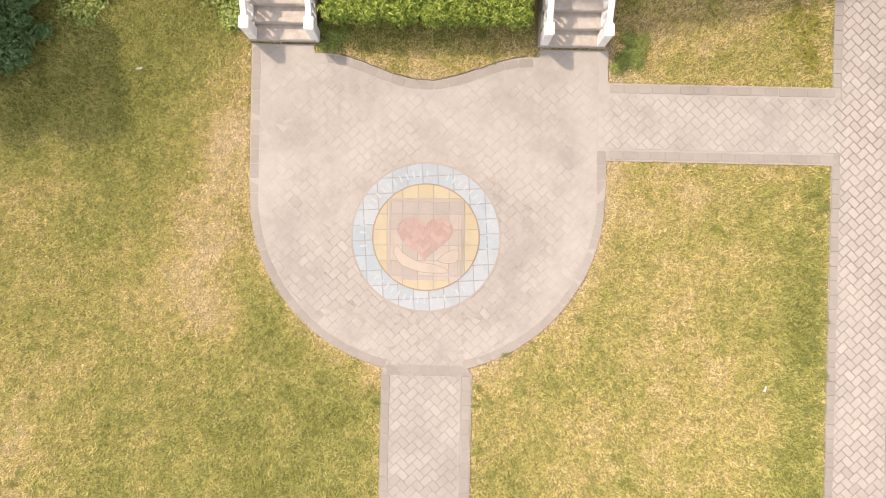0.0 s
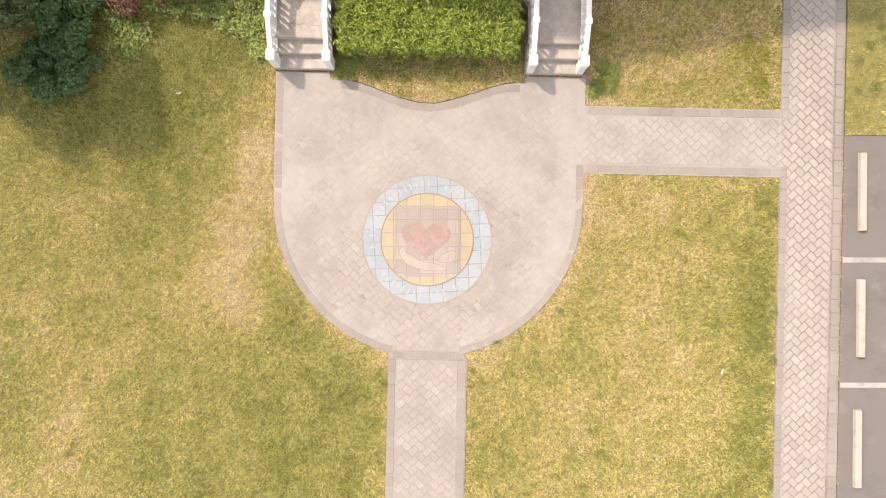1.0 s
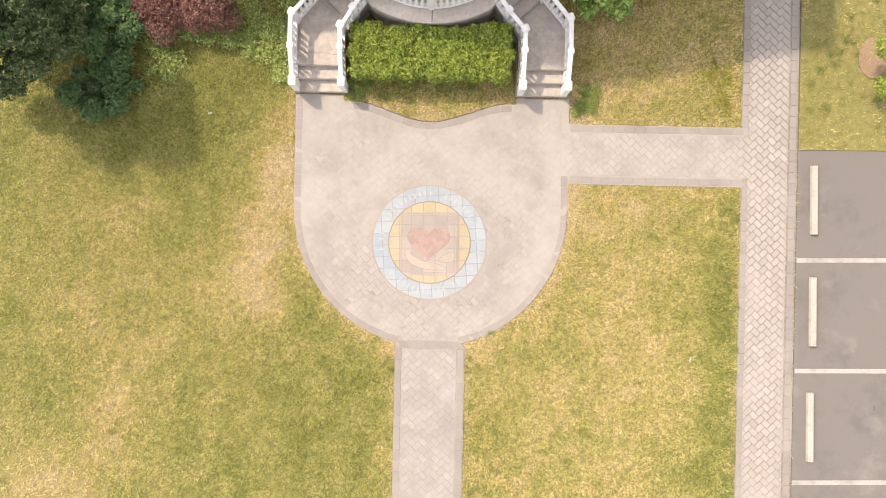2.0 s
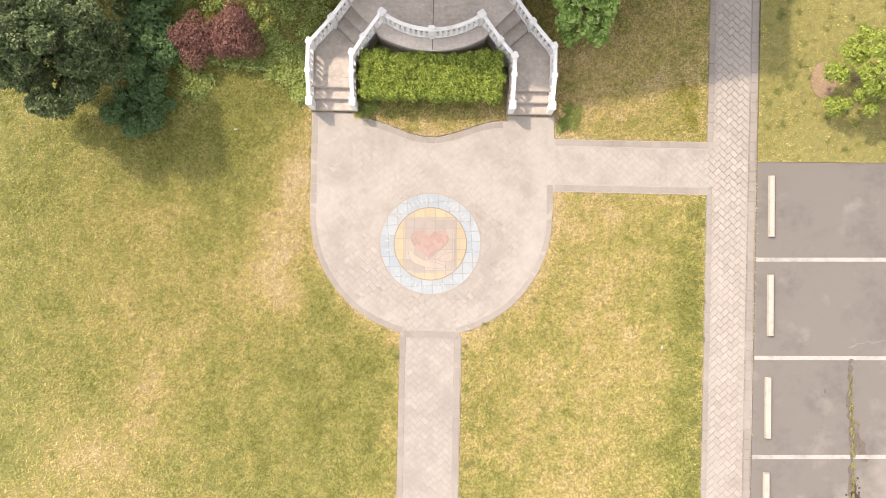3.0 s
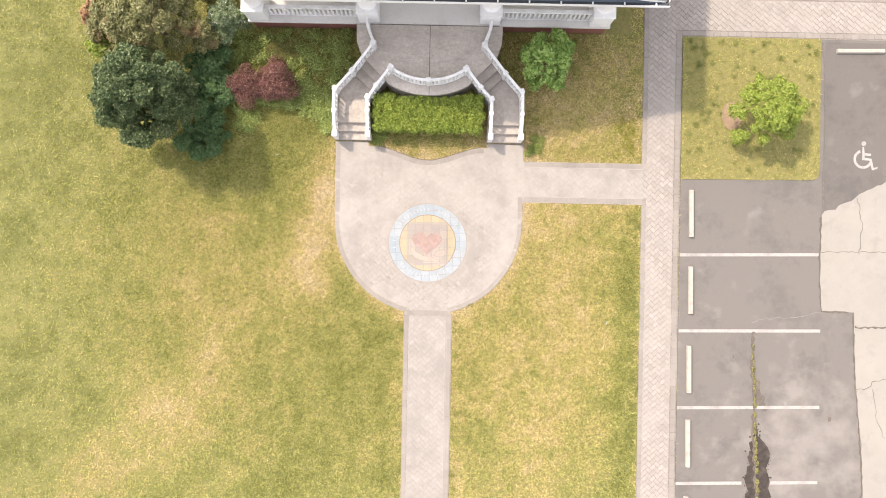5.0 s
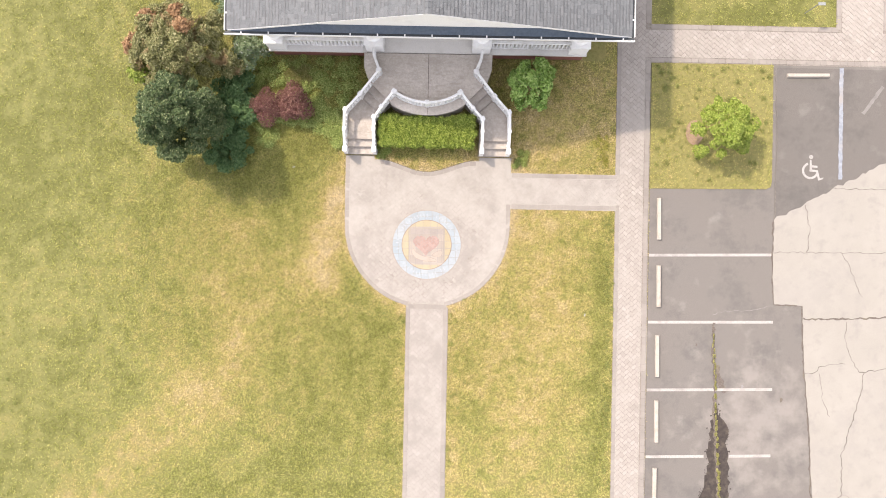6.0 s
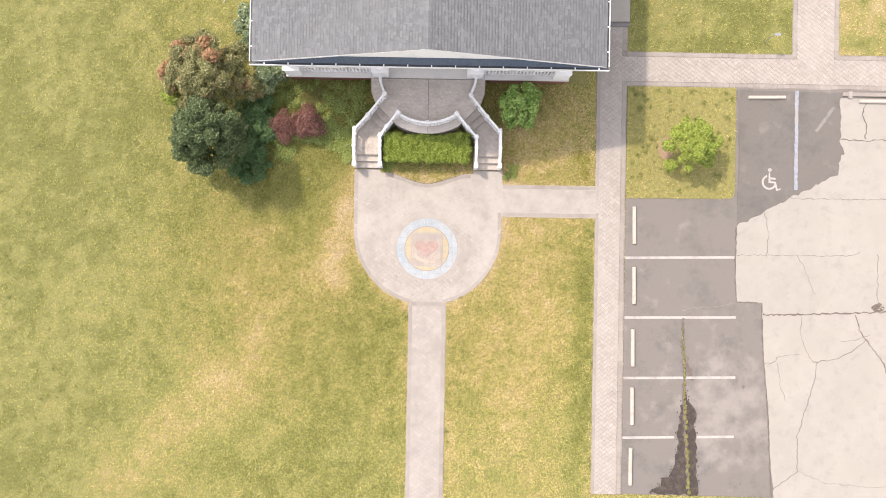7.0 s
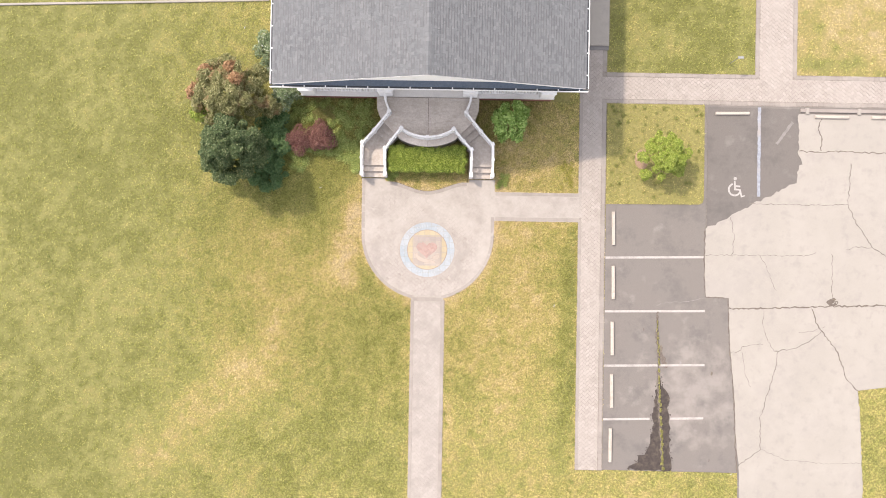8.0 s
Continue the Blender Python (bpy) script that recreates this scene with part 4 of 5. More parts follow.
def hedge():
    ob = thing("hedge", CX, 4.5, 0, "clipped bright yellow-green hedge in front of the terrace", "hedge")
    r = random.Random(5)
    lumps = []
    for i in range(15):
        for j in range(6):
            x, y = -1.72 + i * 3.44 / 14, -0.52 + j * 1.06 / 5
            back = 0.16 * (1 - (x / 1.9) ** 2) if j == 5 else 0
            lumps.append((x + r.uniform(-0.06, 0.06), y - back + r.uniform(-0.05, 0.05), 0.72 + r.uniform(-0.05, 0.07), 0.23, 0.21, 0.26))
    leaves("top_leaves", lumps, 44000, 0.05, LEAF_HEDGE, ob, 31, shell=0.5, wide=0.22)
    sides = [(lx, ly, 0.33, 0.22, 0.2, 0.34) for lx, ly, lz, *rest in lumps if abs(lx) > 1.5 or abs(ly) > 0.4]
    leaves("side_leaves", sides, 8000, 0.045, LEAF_HEDGE, ob, 32, shell=0.6, wide=0.28)
    for k in range(9):
        bm = bmesh.new()
        limb(bm, (-1.6 + 0.4 * k, 0, -0.04), (-1.55 + 0.4 * k, 0.05, 0.7), 0.03, 0.012, 6)
        part("stem", bm, BARK, ob)


hedge()

# house
EAVE, RIDGE, FLOOR = 4.55, 6.75, 1.02
RL, RR, RX, RF, RB = -6.95, 6.93, -0.02, 7.24, 23.0   # roof: eaves, ridge line, front, back


def house():
    ob = thing("house", 0, 8, 0, "white single-storey house with grey shingle gable roof and columned porch", "house")
    inv = Matrix.Translation((0, -8, 0))

    def add(name, bm, mat, parent=None, label=""):
        o = part(name, bm, mat, parent or ob, label)
        if parent is None:
            o.matrix_parent_inverse = inv
        return o

    add("foundation", box(bmesh.new(), -6.27, 5.98, 7.56, 22.6, -0.1, 0.92), RED_BRICK, None, "dark red brick foundation")
    bm = box(bmesh.new(), -6.33, -2.62, 7.45, 9.9, 0.90, FLOOR, 0.015)
    add("porch_floor", bm, PORCH_CONCRETE, None, "grey concrete porch floor")
    add("porch_floor", box(bmesh.new(), -2.615, 2.325, 7.45, 9.9, 0.90, FLOOR + 0.003, 0.015), PORCH_CONCRETE)
    add("porch_floor", box(bmesh.new(), 2.33, 6.04, 7.45, 9.9, 0.90, FLOOR, 0.015), PORCH_CONCRETE)
    add("front_wall", box(bmesh.new(), -6.3, 6.05, 9.9, 10.1, 0.9, EAVE), SIDING)
    add("side_wall", box(bmesh.new(), -6.5, -6.3, 9.9, 22.5, -0.1, EAVE), SIDING)
    add("side_wall", box(bmesh.new(), 6.05, 6.25, 9.9, 22.5, -0.1, EAVE), SIDING)
    add("back_wall", box(bmesh.new(), -6.3, 6.05, 22.3, 22.5, -0.1, EAVE), SIDING)
    add("soffit", box(bmesh.new(), RL + 0.1, RR - 0.1, 7.3, 22.9, EAVE - 0.18, EAVE - 0.10), SIDING)
    # gable front: boarded tympanum over a dark pent roof
    bm = bmesh.new()
    f = [bm.verts.new(p) for p in ((RL + 0.3, 7.442, EAVE - 0.1), (RR - 0.3, 7.442, EAVE - 0.1), (RX, 7.442, RIDGE - 0.12))]
    b = [bm.verts.new((v.co.x, 7.62, v.co.z)) for v in f]
    bm.faces.new(f), bm.faces.new(b[::-1])
    for k in range(3):
        bm.faces.new((f[k], b[k], b[(k + 1) % 3], f[(k + 1) % 3]))
    add("tympanum", bm, SIDING, None, "white boarded gable front")
    bm = bmesh.new()
    sec = [(7.20, EAVE - 0.02), (7.44, EAVE + 0.13), (7.44, EAVE - 0.1), (7.20, EAVE - 0.1)]
    ends = [[bm.verts.new((e + s * (1.0 if z > EAVE else 0.12), y, z)) for y, z in sec] for e, s in ((RL, 1), (RR, -1))]
    for k in range(4):
        bm.faces.new((ends[0][k], ends[0][(k + 1) % 4], ends[1][(k + 1) % 4], ends[1][k]))
    bm.faces.new(ends[0]), bm.faces.new(ends[1])
    add("pent_roof", bm, PENT, None, "dark blue-grey metal pent roof under the gable")
    # gutters with white hangers
    def gutter(x0, x1, y0, y1, along_x):
        g = add("gutter", box(bmesh.new(), x0, x1, y0, y1, EAVE - 0.12, EAVE - 0.045), GUTTER_DARK, None, "dark gutter with white lip and hangers")
        lip = box(bmesh.new(), x0 - 0.028, x1 + 0.028, y0 - 0.026, y0, EAVE - 0.14, EAVE - 0.02) if along_x else (
            box(bmesh.new(), x0 - 0.028, x0, y0, y1, EAVE - 0.14, EAVE - 0.02) if x0 < 0 else box(bmesh.new(), x1, x1 + 0.028, y0, y1, EAVE - 0.14, EAVE - 0.02))
        part("lip", lip, WHITE, g)
        n = int(((x1 - x0) if along_x else (y1 - y0)) / 0.93)
        for k in range(n):
            q = (k + 0.6) / n
            c = (x0 + (x1 - x0) * q, (y0 + y1) / 2) if along_x else ((x0 + x1) / 2, y0 + (y1 - y0) * q)
            w = (0.022, (y1 - y0) / 2 + 0.02) if along_x else ((x1 - x0) / 2 + 0.02, 0.022)
            part("hanger", box(bmesh.new(), c[0] - w[0], c[0] + w[0], c[1] - w[1], c[1] + w[1], EAVE - 0.05, EAVE - 0.02), WHITE, g)

    gutter(RL - 0.09, RR + 0.09, 7.115, 7.20, True)
    gutter(RL - 0.09, RL, RF, RB, False)
    gutter(RR, RR + 0.09, RF, RB, False)
    # roof deck, rake boards, ridge cap
    for side, xe in ((-1, RL), (1, RR)):
        bm = bmesh.new()
        top = [(xe, RF, EAVE), (RX, RF, RIDGE), (RX, RB, RIDGE), (xe, RB, EAVE)]
        hi = [bm.verts.new(p) for p in top]
        lo = [bm.verts.new((p[0], p[1], p[2] - 0.10)) for p in top]
        bm.faces.new(hi), bm.faces.new(lo[::-1])
        for k in range(4):
            bm.faces.new((hi[k], lo[k], lo[(k + 1) % 4], hi[(k + 1) % 4]))
        deck = add("roof", bm, SHINGLE, None, "grey asphalt shingle roof slope")
        # courses of shingles, each lapping over the one below
        r = random.Random(7 + side)
        run = math.hypot(xe - RX, RIDGE - EAVE)
        ux, uz = (RX - xe) / run, (RIDGE - EAVE) / run
        nx, nz = -uz * (1 if ux > 0 else -1), abs(ux)
        verts, faces = [], []
        n = int(run / 0.122)
        for c in range(n):
            s0, s1 = c * run / n, min((c + 1.25) * run / n, run)
            y = RF - 0.01 - r.uniform(0, 0.3)
            while y < 13.5:
                w = r.uniform(0.11, 0.22)
                y0, y1 = max(y, RF - 0.01) + 0.0015, y + w - 0.0015
                t = 0.022 + r.uniform(0, 0.006)
                if y1 > y0:
                    b = len(verts)
                    for s, h in ((s0, t), (s1, 0.004), (s0, 0.0)):
                        for yy in (y0, y1):
                            verts.append((xe + ux * s + nx * h, yy, EAVE + uz * s + nz * h))
                    faces += [(b, b + 1, b + 3, b + 2), (b + 4, b + 5, b + 1, b), (b, b + 2, b + 4), (b + 1, b + 5, b + 3)]
                y += w
        # printed shadow lines of the shingles: shade at course edges put into colour
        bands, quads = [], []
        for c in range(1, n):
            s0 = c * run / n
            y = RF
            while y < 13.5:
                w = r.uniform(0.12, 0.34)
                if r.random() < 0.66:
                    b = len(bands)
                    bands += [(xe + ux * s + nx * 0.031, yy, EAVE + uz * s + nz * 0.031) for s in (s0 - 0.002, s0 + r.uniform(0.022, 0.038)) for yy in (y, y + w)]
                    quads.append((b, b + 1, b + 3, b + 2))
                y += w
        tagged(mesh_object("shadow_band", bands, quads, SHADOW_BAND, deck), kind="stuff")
        o = mesh_object("shingle_field", verts, faces, SHINGLE, deck)
        o.matrix_parent_inverse = Matrix.Identity(4)
        tagged(o, kind="stuff")
        bm = bmesh.new()
        pts = [(xe, EAVE), (RX, RIDGE)]
        lo = [bm.verts.new((x, y, z - d)) for x, z in pts for y in (RF - 0.018, RF - 0.004) for d in (-0.004, 0.14)]
        for q in ((0, 1, 5, 4), (2, 6, 7, 3), (0, 4, 6, 2), (1, 3, 7, 5), (0, 2, 3, 1), (4, 5, 7, 6)):
            bm.faces.new([lo[k] for k in q])
        add("rake_board", bm, WHITE, None, "white rake board")
        add("eave_board", box(bmesh.new(), min(xe, xe - side * 0.03), max(xe, xe - side * 0.03), RF, RB, EAVE - 0.2, EAVE - 0.105), WHITE)
    verts, faces = [], []
    y = RF - 0.02
    while y < RB:
        b = len(verts)
        for yy, h in ((y, 0.03), (y + 0.24, 0.014)):
            verts += [(RX - 0.15, yy, RIDGE - 0.15 * 0.31 + h), (RX, yy, RIDGE + h), (RX + 0.15, yy, RIDGE - 0.15 * 0.31 + h)]
        faces += [(b, b + 1, b + 4, b + 3), (b + 1, b + 2, b + 5, b + 4)]
        y += 0.2
    o = mesh_object("ridge_cap", verts, faces, SHINGLE, ob)
    o.matrix_parent_inverse = inv
    return ob


house()


def column(x):
    ob = thing("porch_column", x, 7.88, FLOOR + 0.002, "white round porch column on a square plinth", "column", "columns of the porch")
    part("plinth", box(bmesh.new(), -0.345, 0.345, -0.40, 0.40, 0, 0.95, 0.02), WHITE, ob)
    part("cap_slab", box(bmesh.new(), -0.37, 0.37, -0.42, 0.42, 0.951, 1.03, 0.02), WHITE, ob)
    part("shaft", lathe(bmesh.new(), 0, 0.03, [(0.33, 1.031), (0.33, 1.09), (0.29, 1.14), (0.27, 1.18), (0.235, 3.1), (0.27, 3.14), (0.30, 3.22), (0.33, 3.24), (0.33, 3.33)], 24), WHITE, ob)
    return ob


col0 = column(-5.94)
for x in (-2.17, 1.92, 5.64):
    copy_thing(col0, pose(x, 7.88, FLOOR + 0.002))


# balustrades
def baluster_mesh():
    bm = lathe(bmesh.new(), 0, 0, [(0.042, 0), (0.042, 0.04), (0.024, 0.07), (0.044, 0.20), (0.038, 0.32), (0.022, 0.48), (0.022, 0.56), (0.036, 0.61), (0.042, 0.665)], 8)
    me = bpy.data.meshes.new("baluster")
    bmesh.ops.recalc_face_normals(bm, faces=bm.faces)
    bm.to_mesh(me)
    bm.free()
    me.materials.append(RAIL_WHITE)
    me.shade_smooth()
    return me


BALUSTER = baluster_mesh()


def rail_run(ob, path, spacing=0.145, start=0.13, wide=0.10, rise=0.69):
    """Top rail, bottom rail and turned balusters along floor points (x, y, z of the foot)."""
    part("top_rail", sweep(bmesh.new(), [(x, y, z + rise) for x, y, z in path], wide, 0.065), RAIL_WHITE, ob)
    part("bottom_rail", sweep(bmesh.new(), [(x, y, z + 0.12) for x, y, z in path], 0.105, 0.08), RAIL_WHITE, ob)
    lens = [math.dist(a[:2], b[:2]) for a, b in zip(path, path[1:])]
    s, total = start, sum(lens)
    while s < total - start * 0.7:
        q, k = s, 0
        while q > lens[k]:
            q -= lens[k]
            k += 1
        a, b, f = path[k], path[k + 1], q / lens[k]
        o = new("baluster", BALUSTER)
        o.parent = ob
        o.location = [a[i] + f * (b[i] - a[i]) for i in range(3)]
        o.location.z += 0.115
        o.scale = (1.15, 1.15, (rise - 0.175) / 0.665)
        s += spacing


def post(ob, x, y, z, high=1.0, half=0.09, turn=0.0):
    bm = box(bmesh.new(), -half, half, -half, half, 0, high - 0.08, 0.015)
    o = part("post", bm, RAIL_WHITE, ob)
    o.location, o.rotation_euler = (x, y, z), (0, 0, radians(turn))
    part("post_cap", box(bmesh.new(), -half - 0.014, half + 0.014, -half - 0.014, half + 0.014, high - 0.079, high, 0.02), RAIL_WHITE, o)
    return o


def sloped_end(ob, x):
    """The end of a stair balustrade, a solid white post."""
    bm = bmesh.new()
    prof = [(3.60, 0.0), (3.82, 0.0), (3.82, 0.84), (3.64, 0.84), (3.61, 0.77)]
    a = [bm.verts.new((x - 0.075, py, pz)) for py, pz in prof]
    b = [bm.verts.new((x + 0.075, py, pz)) for py, pz in prof]
    bm.faces.new(a), bm.faces.new(b[::-1])
    for k in range(5):
        bm.faces.new((a[k], b[k], b[(k + 1) % 5], a[(k + 1) % 5]))
    bmesh.ops.bevel(bm, geom=list(bm.edges), offset=0.012, segments=1, affect="EDGES")
    part("end_post", bm, RAIL_WHITE, ob, "solid white end post")
    part("post_cap", box(bmesh.new(), x - 0.088, x + 0.088, 3.61, 3.835, 0.841, 0.875, 0.012), RAIL_WHITE, ob)


def mx(s, x):
    """x on one side of the axis, or mirrored."""
    return x if s < 0 else 2 * CX - x


def stair_side(s):
    side = "white painted balustrade along the outer edge of the curved stair"
    ob = tagged(new("outer_balustrade"), side, "balustrade", "balustrades of the stairs")
    X = lambda x: mx(s, x)
    sloped_end(ob, X(-3.33))
    rail_run(ob, [(X(-3.33), 3.82, 0.17), (X(-3.33), 4.42, 0.49), (X(-3.32), 5.14, 0.51)], start=0.12, wide=0.11)
    post(ob, X(-3.33), 4.45, 0.40, 0.80, 0.06)
    post(ob, X(-3.29), 5.2, 0.40, 0.85, 0.075, 22 * s)
    rail_run(ob, [(X(-3.23), 5.25, 0.51), (X(-2.73), 5.76, 0.66), (X(-2.02), 6.57, 1.0)], start=0.15)
    post(ob, X(-2.71), 5.78, 0.55, 0.85, 0.07, 45)
    post(ob, X(-1.98), 6.63, 0.95, 0.80, 0.082, 20 * s)
    rail_run(ob, [(X(-1.99), 6.72, FLOOR), (X(-2.08), 6.94, FLOOR), (X(-2.17), 7.2, FLOOR), (X(-2.20), 7.46, FLOOR)], start=0.12)
    ob = tagged(new("inner_balustrade"), "white painted balustrade along the inner edge of the curved stair", "balustrade", "balustrades of the stairs")
    xi = X(-2.28) + (0.09 if s < 0 else 0.0)
    sloped_end(ob, xi)
    rail_run(ob, [(xi, 3.82, 0.17), (xi, 4.42, 0.49), (xi, 4.88, 0.51)], start=0.12, wide=0.11)
    post(ob, xi, 4.45, 0.40, 0.80, 0.06)
    post(ob, xi - 0.01 * s, 4.93, 0.40, 0.85, 0.075, 22 * s)
    rail_run(ob, [(xi - 0.08 * s, 5.0, 0.51), (X(-1.90), 5.28, 0.66), (X(-1.43), 5.80, 1.0)], start=0.13)
    post(ob, X(-1.89), 5.30, 0.55, 0.85, 0.066, 45)

    # steps, landing and upper steps
    ob = thing("stair", X(-2.7), 4.6, 0, "weathered grey concrete stair turning up to the terrace", "stair", "stairs of the terrace")
    inv = Matrix.Translation((-X(-2.7), -4.6, 0))

    def add(name, poly, z1, label=""):
        o = part(name, slab([(X(x), y) for x, y in poly], -0.1, z1, 0.012), STEP_CONCRETE, ob, label)
        o.matrix_parent_inverse = inv

    add("step", [(-3.42, 3.60), (-2.18, 3.60), (-2.18, 3.885), (-3.42, 3.885)], 0.17)
    add("step", [(-3.415, 3.875), (-2.185, 3.875), (-2.185, 4.165), (-3.415, 4.165)], 0.34)
    add("landing", [(-3.41, 4.155), (-2.19, 4.155), (-2.19, 4.90), (-1.98, 5.10), (-2.82, 5.90), (-3.41, 5.26)], 0.51)
    for k, (e, z) in enumerate(((0.0, 0.68), (0.30, 0.85))):
        ax, ay, bx, by = -2.02 + 0.215 * k, 5.14 + 0.21 * k, -2.86 + 0.23 * k, 5.92 + 0.215 * k
        add("step", [(ax, ay), (ax + 0.235, ay + 0.23), (bx + 0.25, by + 0.235), (bx, by)], z)
        nose = strip("nosing", [(X(ax + 0.012), ay + 0.014), (X(bx + 0.012), by + 0.014)], 0.016, z + 0.003, LINE_PAINT, "", "", k, 0.4, parent=ob)
        nose.matrix_parent_inverse = inv


for s in (-1, 1):
    stair_side(s)
tagged(strip("stair_crack", [(-3.1, 4.44), (-2.8, 4.47), (-2.35, 4.42)], 0.012, 0.516, CONCRETE, "pale filled crack across the landing", "crack", 3, 0.6, kind="structure"))


def terrace():
    left = [(-2.62, 7.45), (-2.60, 6.85), (-2.47, 6.48), (-2.32, 6.26), (-1.58, 5.52)]
    front = arc(CX, 7.81, 2.76, 270 - 30, 270 + 30, 20)
    poly = left + front + [(2 * CX - x, y) for x, y in left[::-1]]
    ob = part("terrace", slab(poly, -0.1, FLOOR - 0.001, 0.015), TERRACE_CONCRETE, None, "weathered grey concrete terrace with a bowed front")
    tagged(ob, category="terrace", kind="structure")
    strip("terrace_joint", [(CX + 0.02, 5.08), (CX + 0.02, 7.44)], 0.018, FLOOR + 0.004, CRACK, "", "", parent=ob)
    strip("terrace_joint", [(-2.5, 7.435), (2.26, 7.435)], 0.02, FLOOR + 0.004, CRACK, "", "", parent=ob)
    rail = tagged(new("terrace_balustrade"), "white balustrade bowed along the front of the terrace", "balustrade")
    curve = [(x, y, FLOOR) for x, y in arc(CX, 7.60, 2.18, 270 - 34.6, 270 + 34.6, 22)]
    rail_run(rail, curve, 0.14, 0.14)
    for a in (-35.2, 0, 35.2):
        x, y = CX + 2.18 * math.sin(radians(a)), 7.60 - 2.18 * math.cos(radians(a))
        post(rail, x, y, FLOOR - 0.002, 0.77, 0.082 if a else 0.07, a)


terrace()
for xa, xb in ((-5.59, -2.52), (2.27, 5.29)):
    ob = tagged(new("porch_railing"), "white balustrade between the porch columns", "balustrade", "railings of the porch")
    rail_run(ob, [(xa, 7.72, FLOOR), (xb, 7.72, FLOOR)], 0.15, 0.1, 0.13, 0.84)


# a concrete slab takes over from the bricks beside the house, one low step up
tagged(part("side_slab", slab([(6.3, 10.36), (8.86, 10.36), (8.86, 26), (6.3, 26)], -0.05, 0.14, 0.012), CONCRETE, None, "smooth grey concrete slab beside the house, one low step up"), category="pavement", kind="structure")
# added dark strip that stands in for the shaded line at this step
tagged(part("step_shade_strip", box(bmesh.new(), 6.3, 8.86, 10.16, 10.356, -0.05, 0.055, 0.01), STEP_SHADE_GREY, None, "dark grey strip for the shaded step line at the foot of the slab"), category="step", kind="structure")


# sign, litter, mulch
def sign():
    ob = thing("signpost", 14.95, 9.6, 0, "small grey metal sign on a thin post in the lawn", "sign")
    part("pole", lathe(bmesh.new(), 0, 0, [(0.02, -0.05), (0.02, 1.2)], 8), METAL, ob)
    part("panel", box(bmesh.new(), -0.05, 0.24, -0.06, 0.06, 1.2, 1.22, 0.008), SIGN_METAL, ob, "flat dull grey panel")


sign()
r0 = random.Random(9)
for x, y, a in ((6.32, -2.68, 80), (-5.46, 3.05, 10), (15.3, -10.95, 40), (-9.4, 11.0, 70)):
    bm = slab([(-0.06, -0.018), (0.05, -0.022), (0.065, 0.015), (-0.045, 0.022)], 0.035, 0.042)
    ob = part("paper_scrap", bm, PAPER, None, "crumpled white paper scrap lying in the grass")
    tagged(ob, category="litter", group="litter on the lawn")
    ob.matrix_basis = pose(x, y, 0, 3, -4, a)
tagged(part("mulch_bed", slab(arc(10.6, 4.72, 0.36, 0, 340, 17, 0.5), -0.02, 0.045), MULCH, None, "bare brown mulch at the foot of the young tree"), category="mulch bed", kind="structure")


